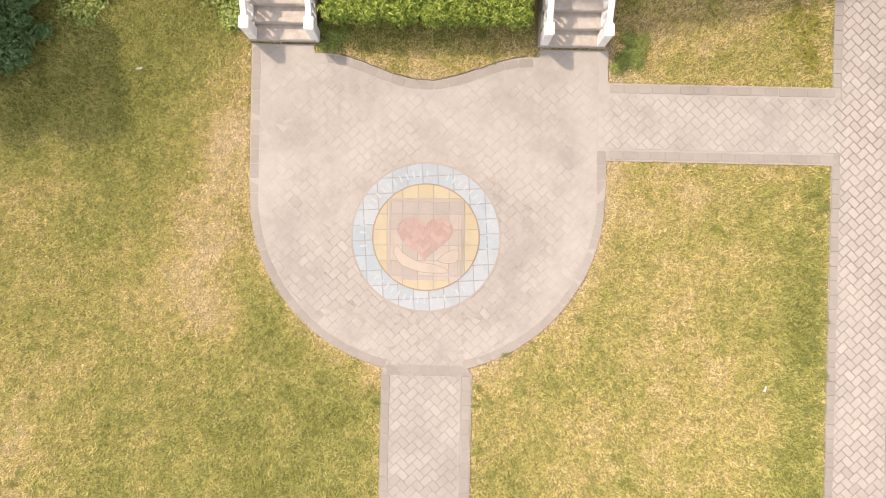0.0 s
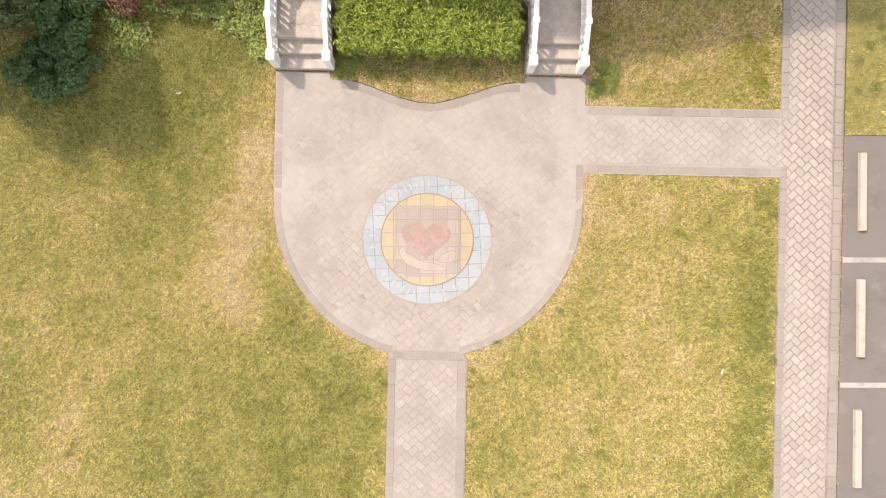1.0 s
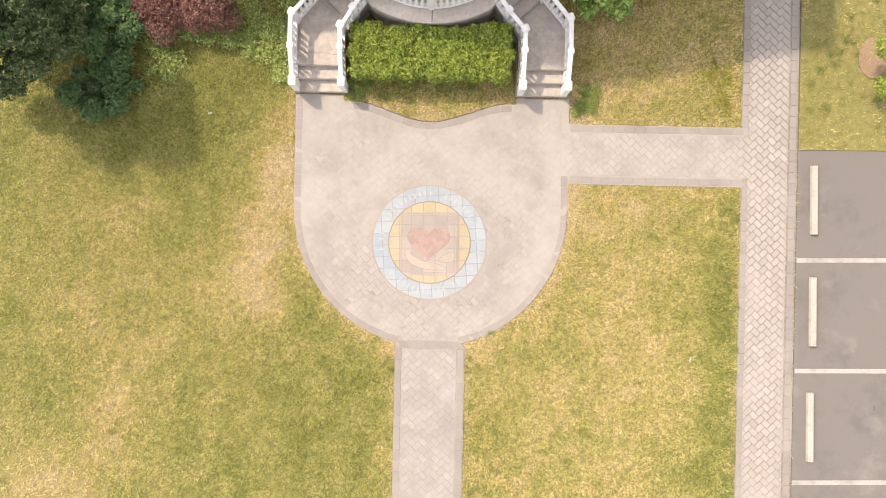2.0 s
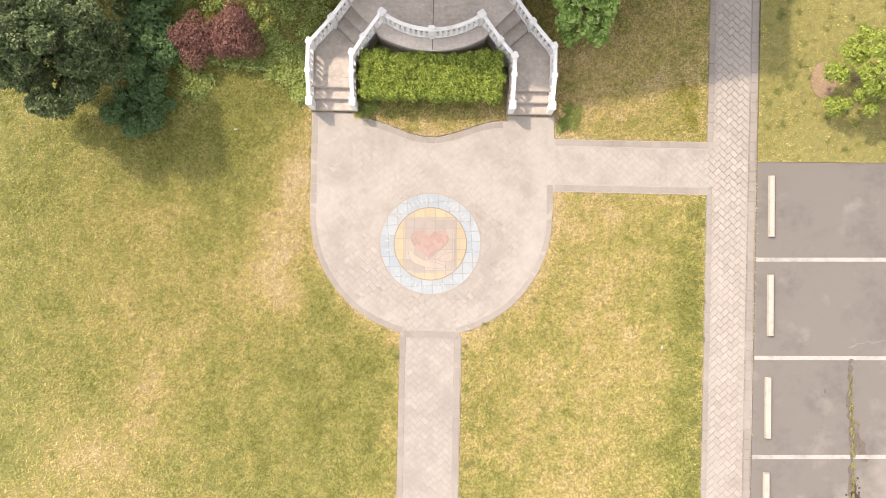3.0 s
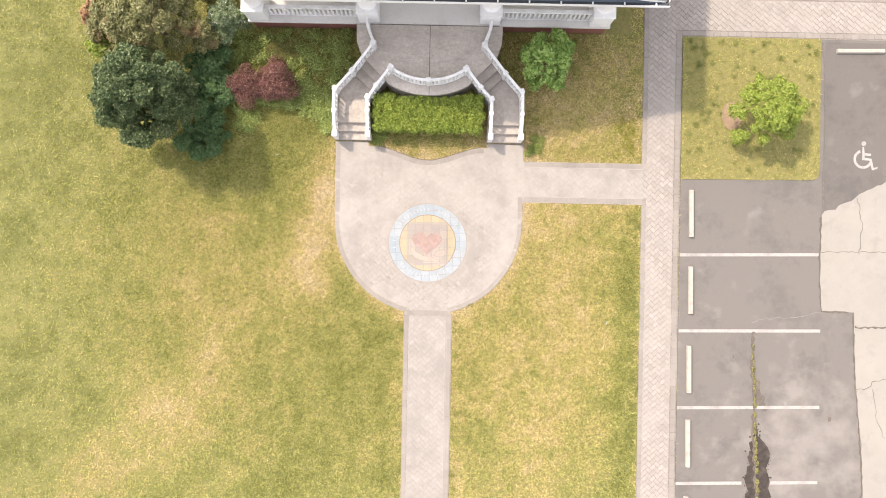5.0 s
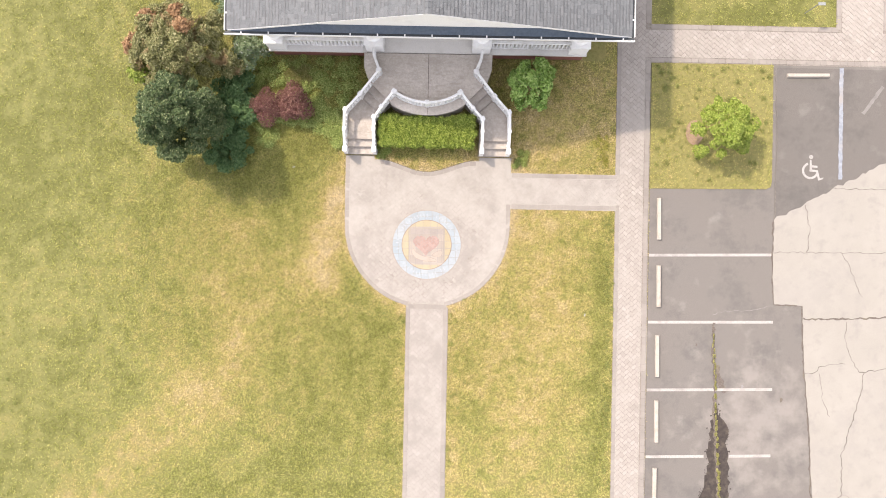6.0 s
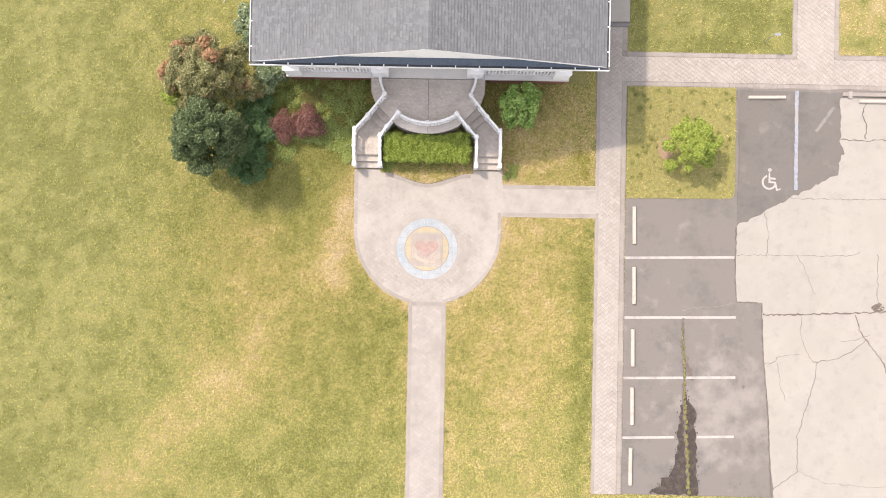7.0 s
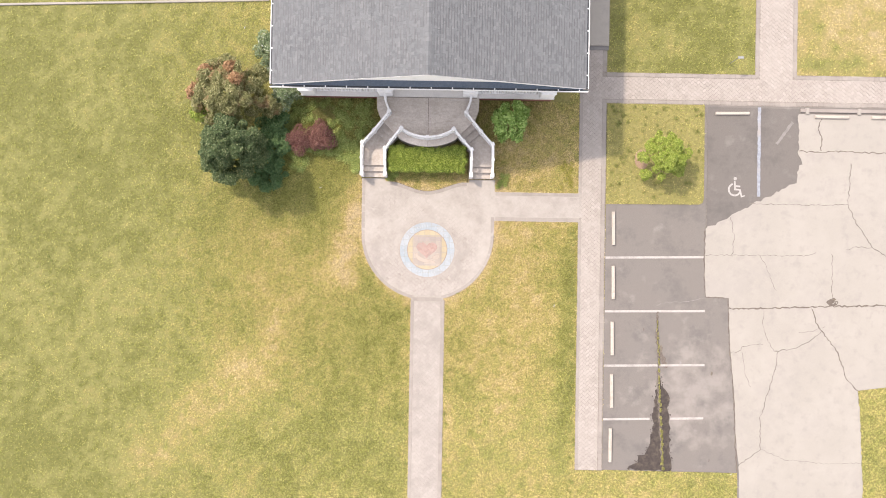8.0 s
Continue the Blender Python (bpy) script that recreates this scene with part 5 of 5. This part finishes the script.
def ground_cover():
    """Low weeds and ivy between the trees and the porch."""
    r = np.random.RandomState(3)
    lumps = []
    while len(lumps) < 150:
        x, y = r.uniform(-7.9, -2.75), r.uniform(3.9, 7.45)
        edge = 4.3 + 0.5 * math.sin(x * 2.1) + 0.25 * math.sin(x * 5)
        if y > edge and not (x > -3.5 and y < 5.3) and not inside(STAIRS, [x], [y])[0] and (y - 5.3 < (x + 3.5) * -1.4 + 2.6 or x < -3):
            lumps.append((x, y, 0.06, r.uniform(0.2, 0.38), r.uniform(0.2, 0.38), r.uniform(0.10, 0.28)))
    lumps += [(-3.75 + r.uniform(-0.2, 0.2), y, 0.05, 0.24, 0.24, 0.15) for y in np.arange(4.0, 5.4, 0.12)]
    ob = leaves("ground_cover", lumps, 32000, 0.035, LEAF_COVER, None, 51, shell=0.5)
    tagged(ob, "tangled low green weeds and ivy below the porch", "ground cover", kind="stuff")
    more = [(-1.92 + r.uniform(-0.15, 0.3), 3.75 + r.uniform(-0.25, 0.2), 0.04, 0.16, 0.16, 0.10) for k in range(9)] + [(3.62 + r.uniform(-0.22, 0.3), 3.5 + r.uniform(-0.3, 0.3), 0.04, 0.16, 0.16, 0.12) for k in range(11)]
    ob = leaves("weeds", more, 4200, 0.04, LEAF_COVER, None, 52, shell=0.5, wide=0.16)
    tagged(ob, "small green weeds at the foot of the stairs", "weeds", kind="stuff")
    tufts = []
    while len(tufts) < 400:
        x, y = (r.uniform(-20, 7.3), r.uniform(-11, 9)) if r.rand() < 0.62 else (r.choice([-1.0, 0.98, 7.2, 7.3]) + r.normal(scale=0.1), r.uniform(-12, 1.2))
        if not any(inside(p, [x], [y])[0] for p in PAVED + [HOUSE, STAIRS]):
            q = r.uniform(0.05, 0.13)
            tufts.append((x, y, 0.02, q, q * r.uniform(0.6, 1.3), 0.05))
    for k in range(70):
        q = r.uniform(0.08, 0.2)
        tufts.append((13.6 - 4.6 * r.rand() ** 0.8, 7.4 - 4.7 * r.rand() ** 1.4, 0.05, q, q, 0.05))
    ob = leaves("lawn_weeds", tufts, 20000, 0.026, LEAF_TUFT, None, 56, shell=0.2, wide=0.2)
    tagged(ob, "small darker green weed tufts scattered in the lawn", "weeds", kind="stuff")
    tall = [(-5.35 + r.uniform(-0.55, 0.45), 6.75 + r.uniform(-0.3, 0.3), 0.08, 0.22, 0.2, 0.2) for k in range(16)]
    ob = leaves("tall_grass", tall, 5200, 0.06, LEAF_WEED, None, 54, shell=0.4, wide=0.14)
    tagged(ob, "tall yellow-green grass behind the red shrubs", "grass", kind="stuff")
    corner = [(7.12 - 0.6 * r.rand() ** 2, r.uniform(3.2, 4.6), 0.02, r.uniform(0.08, 0.2), r.uniform(0.08, 0.2), 0.03) for k in range(40)]
    ob = leaves("corner_weeds", corner, 1500, 0.024, LEAF_YELLOW, None, 55, shell=0.0)
    tagged(ob, "yellow-green clover-like weeds at the corner of the walks", "weeds", kind="stuff")
    crack = [(11.5 + 0.0085 * k + r.uniform(-0.04, 0.04), -3.3 - 0.165 * k + r.uniform(-0.1, 0.1), 0.02, 0.03 + 0.0012 * k * r.uniform(0.3, 1.6), 0.12, 0.05) for k in range(46)]
    ob = leaves("crack_weeds", crack, 4200, 0.022, LEAF_WEED, None, 53, shell=0.4)
    tagged(ob, "yellow-green weeds growing in the asphalt crack", "weeds", kind="stuff")


ground_cover()


def grass(name, n, x0, x1, y0, y1, length, width, per, seed, near):
    """Blades of grass in small tufts, on the lawns alone."""
    r = np.random.RandomState(seed)
    x, y = r.uniform(x0, x1, n), r.uniform(y0, y1, n)
    ok = np.ones(n, bool)
    for p in PAVED + [HOUSE, STAIRS]:
        ok &= ~inside(p, x, y)
    ok &= ~inside(LOT, x, y) | inside(ISLAND, x, y)
    # short fine blades near the plaza thin out into longer ones further off
    far = np.clip((np.hypot(x * 0.75, y * 1.1) - 5.5) / 5.0, 0, 1)
    ok &= r.rand(n) < (1 - far if near else (0.35 + 0.65 * far) * np.clip((26 - np.abs(x)) / 3, 0, 1) * np.clip((17 - np.abs(y)) / 3, 0, 1))
    # thinner turf out west and beyond the side walk
    ok &= r.rand(n) < 1 - 0.8 * np.clip((-x - 9.5) / 6, 0, 1) - 0.7 * ((x > 8.6) & (y > 2))
    # each tuft has a tone of its own
    tone = np.repeat(r.normal(scale=0.13 if near else 0.05, size=int(ok.sum())), per)
    x, y = np.repeat(x[ok], per), np.repeat(y[ok], per)
    m = len(x)
    x, y = x + r.normal(scale=0.02, size=m), y + r.normal(scale=0.02, size=m)
    for p in PAVED:
        out = ~inside(p, x, y) | (edge_distance(p, x, y) < 0.16 * r.rand(len(x)) ** 2 + 0.012)
        x, y, tone = x[out], y[out], tone[out]
    out = ~inside(LOT, x, y) | inside(ISLAND, x, y)
    x, y, tone = x[out], y[out], tone[out]
    m = len(x)
    a, l, w = r.uniform(0, 2 * np.pi, m), length * r.uniform(0.5, 1.3, m), width * r.uniform(0.7, 1.3, m)
    lush = 1.15 - 0.5 * dryness(x, y)
    lean = r.uniform(0.6, 0.98, m) if near else r.uniform(0.8, 0.99, m)
    dx, dy = np.cos(a) * l * lean * lush, np.sin(a) * l * lean * lush
    z = np.where(inside(ISLAND, x, y), 0.03, 0.0)
    h = l * np.sqrt(1 - lean ** 2) * lush
    px, py = -np.sin(a) * w / 2, np.cos(a) * w / 2
    v = np.stack([np.stack([x - px, y - py, z - 0.005], -1), np.stack([x + px, y + py, z - 0.005], -1), np.stack([x + dx, y + dy, z + h + 0.012], -1)], 1).reshape(-1, 3)
    me = bpy.data.meshes.new(name)
    me.vertices.add(3 * m), me.loops.add(3 * m), me.polygons.add(m)
    me.vertices.foreach_set("co", v.astype(np.float32).ravel())
    me.loops.foreach_set("vertex_index", np.arange(3 * m, dtype=np.int32))
    me.polygons.foreach_set("loop_start", np.arange(0, 3 * m, 3, dtype=np.int32))
    me.materials.append(BLADES)
    me.update(calc_edges=True)
    at = me.attributes.new("dry", "FLOAT", "POINT")
    at.data.foreach_set("value", np.repeat(np.clip(dryness(x, y) + tone, 0, 1), 3).astype(np.float32))
    ob = new(name, me)
    return tagged(ob, "short mown grass, green with dry straw patches", "grass", kind="stuff")


grass("near_grass", 620000, -14, 10, -9.5, 9, 0.065, 0.014, 2, 61, True)
grass("wide_grass", 640000, -26, 27, -17, 18, 0.08, 0.021, 2, 62, False)


# mosaic medallion in the plaza
def tile_cells(pitch, turn, reach, shift=0.0):
    c, s = math.cos(radians(turn)), math.sin(radians(turn))
    n = int(reach / pitch) + 2
    g = 0.006
    for i in range(-n, n):
        for j in range(-n, n):
            q = [(i * pitch + g, j * pitch + g), ((i + 1) * pitch - g, j * pitch + g), ((i + 1) * pitch - g, (j + 1) * pitch - g), (i * pitch + g, (j + 1) * pitch - g)]
            q = [(x + shift, y + shift) for x, y in q]
            yield [(x * c - y * s, x * s + y * c) for x, y in q]


def piece(name, poly, z0, z1, mat, parent):
    """One flat piece with a small arris."""
    poly = ccw(poly)
    n = len(poly)
    mx_, my_ = sum(p[0] for p in poly) / n, sum(p[1] for p in poly) / n
    inner = [(mx_ + (x - mx_) * 0.975, my_ + (y - my_) * 0.975) for x, y in poly]
    verts = [(*p, z0) for p in poly] + [(*p, z1 - 0.003) for p in poly] + [(*p, z1) for p in inner]
    faces = [tuple(range(2 * n, 3 * n))]
    for k in range(n):
        k2 = (k + 1) % n
        faces += [(k, k2, n + k2, n + k), (n + k, n + k2, 2 * n + k2, 2 * n + k)]
    return mesh_object(name, verts, faces, mat, parent)


def band(name, r0, r1, z, mat, parent, a0=0, a1=360, n=72):
    o, i = arc(0, 0, r1, a0, a1, n), arc(0, 0, r0, a0, a1, n)
    m = n + 1
    verts = [(*p, z) for p in o] + [(*p, z) for p in i] + [(*p, z - 0.02) for p in o] + [(*p, z - 0.02) for p in i]
    faces = []
    for k in range(n):
        faces += [(k, k + 1, m + k + 1, m + k), (k + 1, k, 2 * m + k, 2 * m + k + 1), (m + k, m + k + 1, 3 * m + k + 1, 3 * m + k)]
    return mesh_object(name, verts, [f[::-1] for f in faces], mat, parent)


def heart_outline(n=60):
    pts = []
    for k in range(n):
        t = 2 * math.pi * k / n
        pts.append((0.0325 * 16 * math.sin(t) ** 3 - 0.02, 0.029 * (13 * math.cos(t) - 5 * math.cos(2 * t) - 2 * math.cos(3 * t) - math.cos(4 * t)) + 0.02))
    return ccw(pts)


def medallion():
    ob = thing("mosaic_medallion", -0.07, 0.02, 0, "round tile mosaic with blue ring, yellow disc and brick heart", "mosaic")
    part("grout_bed", slab(arc(0, 0, 1.40, 0, 355, 71), -0.02, 0.030), GROUT, ob)
    band("edge_band", 1.37, 1.405, 0.035, TAN_TILE, ob)
    circle, disc = arc(0, 0, 1.37, 0, 354, 59), arc(0, 0, 0.985, 0, 354, 59)
    for q in tile_cells(0.284, 4.0, 1.4):
        far = max(math.hypot(*p) for p in q)
        near = min(math.hypot(*p) for p in q)
        if near < 1.37 and far > 0.95:
            p = clip(circle, ccw(q))
            if area(p) > 0.004:
                piece("ring_tile", p, 0.01, 0.036, BLUE_TILE, ob)
    part("disc_bed", slab(arc(0, 0, 1.0, 0, 355, 71), 0.0, 0.0385), GROUT, ob)
    band("brown_ring", 0.978, 1.004, 0.043, BROWN_INLAY, ob)
    half = 0.66
    square = [(-half, -half - 0.14), (half, -half - 0.14), (half, half), (-half, half)]
    for q in tile_cells(0.288, 1.0, 1.0, 0.144):
        p = clip(disc, ccw(q))
        c = (sum(v[0] for v in q) / 4, sum(v[1] for v in q) / 4)
        if area(p) > 0.004 and (abs(c[0]) > 0.5 or abs(c[1]) > 0.5):
            piece("disc_tile", p, 0.02, 0.042, YELLOW_TILE, ob)
    part("panel_bed", slab(clip(square, ccw(disc)), 0.02, 0.0445), GROUT, ob)
    for q in tile_cells(0.288, 0.5, 0.9, 0.144):
        p = clip(clip(square, ccw(q)), ccw(disc))
        if area(p) > 0.004:
            mx_, my_ = sum(v[0] for v in q) / 4, sum(v[1] for v in q) / 4
            grey = my_ > 0.5 or (my_ < -0.5 and -0.4 < mx_ < -0.2)
            piece("panel_tile", p, 0.03, 0.048, GREY_TILE if grey else TAN_TILE, ob)
    for x0, x1, y0, y1 in ((-0.70, -0.665, -0.70, 0.71), (0.665, 0.70, -0.70, 0.71), (-0.66, 0.66, 0.675, 0.71), (-0.615, -0.595, -0.70, 0.40), (0.595, 0.615, -0.70, 0.40)):
        part("panel_frame", box(bmesh.new(), x0, x1, y0, y1, 0.03, 0.0495), GREY_TILE, ob)
    heart = heart_outline()
    part("heart_bed", slab([(x * 1.01, y * 1.01) for x, y in heart], 0.03, 0.050), GROUT, ob)
    for q in herringbone(0.165, 0.09, (-0.7, 0.7, -0.7, 0.7), 0.009, 45):
        p = clip(heart, ccw(q))
        if area(p) > 0.0015:
            piece("heart_brick", p, 0.03, 0.054, HEART_BRICK, ob)
    # pale curved inlays below the heart
    for pts in ([(-0.62, -0.25), (-0.52, -0.14), (-0.44, -0.30), (-0.33, -0.36), (-0.12, -0.47), (0.20, -0.50), (0.52, -0.66), (0.0, -0.67), (-0.26, -0.60), (-0.48, -0.52)], [(0.18, -0.44), (0.34, -0.30), (0.56, -0.20), (0.63, -0.28), (0.60, -0.46), (0.40, -0.49)]):
        for _ in range(2):
            pts = [q for p, p2 in zip(pts, pts[1:] + pts[:1]) for q in ((0.75 * p[0] + 0.25 * p2[0], 0.75 * p[1] + 0.25 * p2[1]), (0.25 * p[0] + 0.75 * p2[0], 0.25 * p[1] + 0.75 * p2[1]))]
        part("curved_inlay", slab(pts, 0.03, 0.0515), PALE_INLAY, ob)
        strip("inlay_line", pts + pts[:1], 0.008, 0.0545, BROWN_INLAY, "", "", parent=ob)
    # writing round the ring, too worn to read
    r = random.Random(4)
    for a in np.arange(3.1, 360, 6.2):
        if 196 < a < 214 or 330 < a < 345 or r.random() < 0.18:
            continue
        o = part("letter_bar", box(bmesh.new(), -0.016, 0.016, -0.06, 0.06, 0.033, 0.0385), LETTER, ob)
        o.matrix_basis = pose(1.18 * math.cos(radians(a)), 1.18 * math.sin(radians(a)), 0, 0, 0, a - 90)


# brick paving: herringbone fields and border courses
def herringbone(L, W, bounds, gap, turn):
    """Rectangles of a herringbone over the bounds, as corner lists."""
    c, s = math.cos(radians(turn)), math.sin(radians(turn))
    x0, x1, y0, y1 = bounds
    corners = [(x0, y0), (x1, y0), (x1, y1), (x0, y1)]
    inv = [(x * c + y * s, -x * s + y * c) for x, y in corners]
    us, vs = [p[0] for p in inv], [p[1] for p in inv]
    out = []
    # lattice (W, W) and (-L, L)
    amin, amax = int((min(us) + min(vs)) / 2 / W) - 3, int((max(us) + max(vs)) / 2 / W) + 3
    bmin, bmax = int((min(vs) - max(us)) / 2 / L) - 3, int((max(vs) - min(us)) / 2 / L) + 3
    g = gap / 2
    for a in range(amin, amax):
        for b in range(bmin, bmax):
            ox, oy = a * W - b * L, a * W + b * L
            for u0, v0, u1, v1 in ((ox, oy, ox + L, oy + W), (ox, oy + W, ox + W, oy + W + L)):
                mu, mv = (u0 + u1) / 2, (v0 + v1) / 2
                x, y = mu * c - mv * s, mu * s + mv * c
                if x0 - L < x < x1 + L and y0 - L < y < y1 + L:
                    q = [(u0 + g, v0 + g), (u1 - g, v0 + g), (u1 - g, v1 - g), (u0 + g, v1 - g)]
                    out.append([(p * c - r * s, p * s + r * c) for p, r in q])
    return out


PAVER_MESHES = {}


def blunt(q, cut=0.017):
    """A rectangle with its corners worn off."""
    out = []
    for k in range(4):
        p = q[k]
        for o in (q[k - 1], q[(k + 1) % 4]):
            f = cut / math.dist(p, o)
            out.append((p[0] + f * (o[0] - p[0]), p[1] + f * (o[1] - p[1])))
    return out


def paver_mesh(L, W, h, mat):
    key = (round(L, 3), round(W, 3), mat.name)
    if key not in PAVER_MESHES:
        e = 0.004
        base = blunt([(-L / 2, -W / 2), (L / 2, -W / 2), (L / 2, W / 2), (-L / 2, W / 2)])
        top = [(x - math.copysign(e, x), y - math.copysign(e, y)) for x, y in base]
        verts = [(*p, z) for ring, z in ((base, -0.03), (base, h - 0.004), (top, h)) for p in ring]
        faces = [tuple(range(16, 24))] + [(8 * k + i, 8 * k + (i + 1) % 8, 8 * k + 8 + (i + 1) % 8, 8 * k + 8 + i) for k in (0, 1) for i in range(8)]
        me = bpy.data.meshes.new("paver")
        me.from_pydata(verts, [], faces)
        me.materials.append(mat)
        PAVER_MESHES[key] = me
    return PAVER_MESHES[key]


TOP = 0.026


def lay(owner, rects, region, mat, near, name="paver", limit=300, z=TOP, avoid=None):
    """Lay pavers over a region: those nearest to a place of the plan as single pieces, the rest and the cut ones joined."""
    r = random.Random(len(rects))
    R = np.array(rects)
    ins = inside(region, R[..., 0], R[..., 1]).sum(1)
    cen = R.mean(1)
    order = np.argsort((cen[:, 0] - near[0]) ** 2 + (cen[:, 1] - near[1]) ** 2)
    verts, faces, made = [], [], 0
    for k in order:
        if avoid and math.hypot(cen[k][0] - avoid[0], cen[k][1] - avoid[1]) < avoid[2]:
            continue
        q = rects[k]
        h = z + r.uniform(-0.002, 0.003)
        if ins[k] == 4:
            (ax, ay), (bx, by), (dx, dy) = q[0], q[1], q[3]
            L, W = math.hypot(bx - ax, by - ay), math.hypot(dx - ax, dy - ay)
            if made < limit:
                o = new(name, paver_mesh(L, W, z, mat))
                o.parent = owner
                o.matrix_basis = pose(cen[k][0] + r.uniform(-0.0015, 0.0015), cen[k][1] + r.uniform(-0.0015, 0.0015), h - z, r.uniform(-0.8, 0.8), r.uniform(-0.8, 0.8), math.degrees(math.atan2(by - ay, bx - ax)) + r.uniform(-1.2, 1.2))
                made += 1
                continue
            poly = blunt(q)
        else:
            if ins[k] == 0:
                continue
            poly = clip(region, ccw(q))
            if area(poly) < 0.002:
                continue
        poly = ccw(poly)
        n, b = len(poly), len(verts)
        mx0, my0 = sum(p[0] for p in poly) / n, sum(p[1] for p in poly) / n
        verts += [(*p, -0.03) for p in poly] + [(*p, h - 0.004) for p in poly] + [(mx0 + (x - mx0) * 0.955, my0 + (y - my0) * 0.955, h + r.uniform(-0.001, 0.001)) for x, y in poly]
        faces.append(tuple(range(b + 2 * n, b + 3 * n)))
        for i in range(n):
            j = (i + 1) % n
            faces += [(b + i, b + j, b + n + j, b + n + i), (b + n + i, b + n + j, b + 2 * n + j, b + 2 * n + i)]
    if verts:
        tagged(mesh_object(name + "_field", verts, faces, mat, owner), kind="stuff")


def course(line, width, length, gap=0.006):
    """Border pavers along a line, which runs along the middle of the course."""
    lens = [math.dist(a, b) for a, b in zip(line, line[1:])]
    total = sum(lens)
    n = max(1, round(total / length))
    out = []

    def at(s):
        k = 0
        while k < len(lens) - 1 and s > lens[k]:
            s -= lens[k]
            k += 1
        a, b, f = line[k], line[k + 1], s / lens[k]
        return Vector((a[0] + f * (b[0] - a[0]), a[1] + f * (b[1] - a[1])))

    for k in range(n):
        p, q = at(total * k / n + gap / 2), at(total * (k + 1) / n - gap / 2)
        d = (q - p).normalized()
        s = Vector((-d.y, d.x)) * width / 2
        out.append([tuple(p - s), tuple(q - s), tuple(q + s), tuple(p + s)])
    return out


EVERYWHERE = [(-100, -100), (100, -100), (100, 100), (-100, 100)]


def pavement(name, outer, inner, label, near, borders, bed=0.016, limit=300, avoid=None, bounds=None, dusty=False):
    ob = part(name, slab(outer, -0.05, bed), BED if dusty else WALK_BED, None, label)
    tagged(ob, category="pavement", kind="structure")
    xs, ys = [p[0] for p in inner], [p[1] for p in inner]
    b = bounds or (min(xs), max(xs), min(ys), max(ys))
    b = (max(b[0], -27), min(b[1], 27), max(b[2], -17), min(b[3], 18))
    lay(ob, herringbone(0.21, 0.143, b, 0.008 if dusty else 0.010, 45), inner, PAVER if dusty else WALK_PAVER, near, "paver", limit, avoid=avoid)
    rects = [q for line in borders for q in course(line, 0.158, 0.27)]
    lay(ob, rects, EVERYWHERE, BORDER, near, "border_paver", 120)
    return ob


pavement("plaza", PLAZA_OUT, PLAZA_IN, "round plaza of tan and pink herringbone brick pavers", (-0.06, 0.0),
         [[(-3.29, 3.5), (-3.29, 1.0)] + arc(-0.06, 0.80, 3.24, 184, 257, 30), arc(-0.06, 0.80, 3.24, 283, 356, 30) + [(3.17, 1.0), (3.17, 1.70)], [(-0.75, -2.46), (0.73, -2.46)], bed_edge(0.1, -2.1, 1.86)],
         bed=0.024, avoid=(-0.07, 0.02, 1.33), dusty=True)
medallion()
pavement("brick_path", PATH_OUT, PATH_IN, "straight brick path with border courses leading to the plaza", (0, -3.5), [[(-0.775, -17), (-0.775, -2.56)], [(0.74, -17), (0.74, -2.56)]], 0.0205, dusty=True)
pavement("cross_path", CROSS_OUT, CROSS_IN, "short brick path from the plaza to the side walk", (5, 2.2), [[(3.30, 1.62), (7.5, 1.62)], [(3.30, 2.86), (7.5, 2.86)]], 0.0195, dusty=True)
pavement("side_walk", SIDE_OUT, SIDE_IN, "long herringbone brick walk beside lawn and car park", (8, 1.5),
         [[(7.565, -10.86), (7.56, 1.52)], [(7.54, 2.96), (7.53, 18)], [(8.725, -10.86), (8.69, 7.6)], [(8.67, 9.1), (8.67, 18)]], 0.0145)
pavement("north_walk", TOP_OUT, TOP_IN, "brick walk along the head of the car park", (13, 8.3), [[(8.8, 7.615), (27, 7.58)], [(8.8, 8.945), (16.3, 8.93)], [(18.2, 8.92), (27, 8.90)]], 0.013)
pavement("garden_walk", UP_OUT, UP_IN, "wide brick walk between lawns", (17.2, 10.5), [[(16.33, 8.95), (16.34, 18)], [(18.21, 8.95), (18.20, 18)]], 0.0155)
tagged(strip("bed_edging", bed_edge(-0.012, -1.75, 1.75), 0.016, 0.036, CRACK, "dark edging strip along the planted bed", "edging", 3, 0.22, kind="structure"))
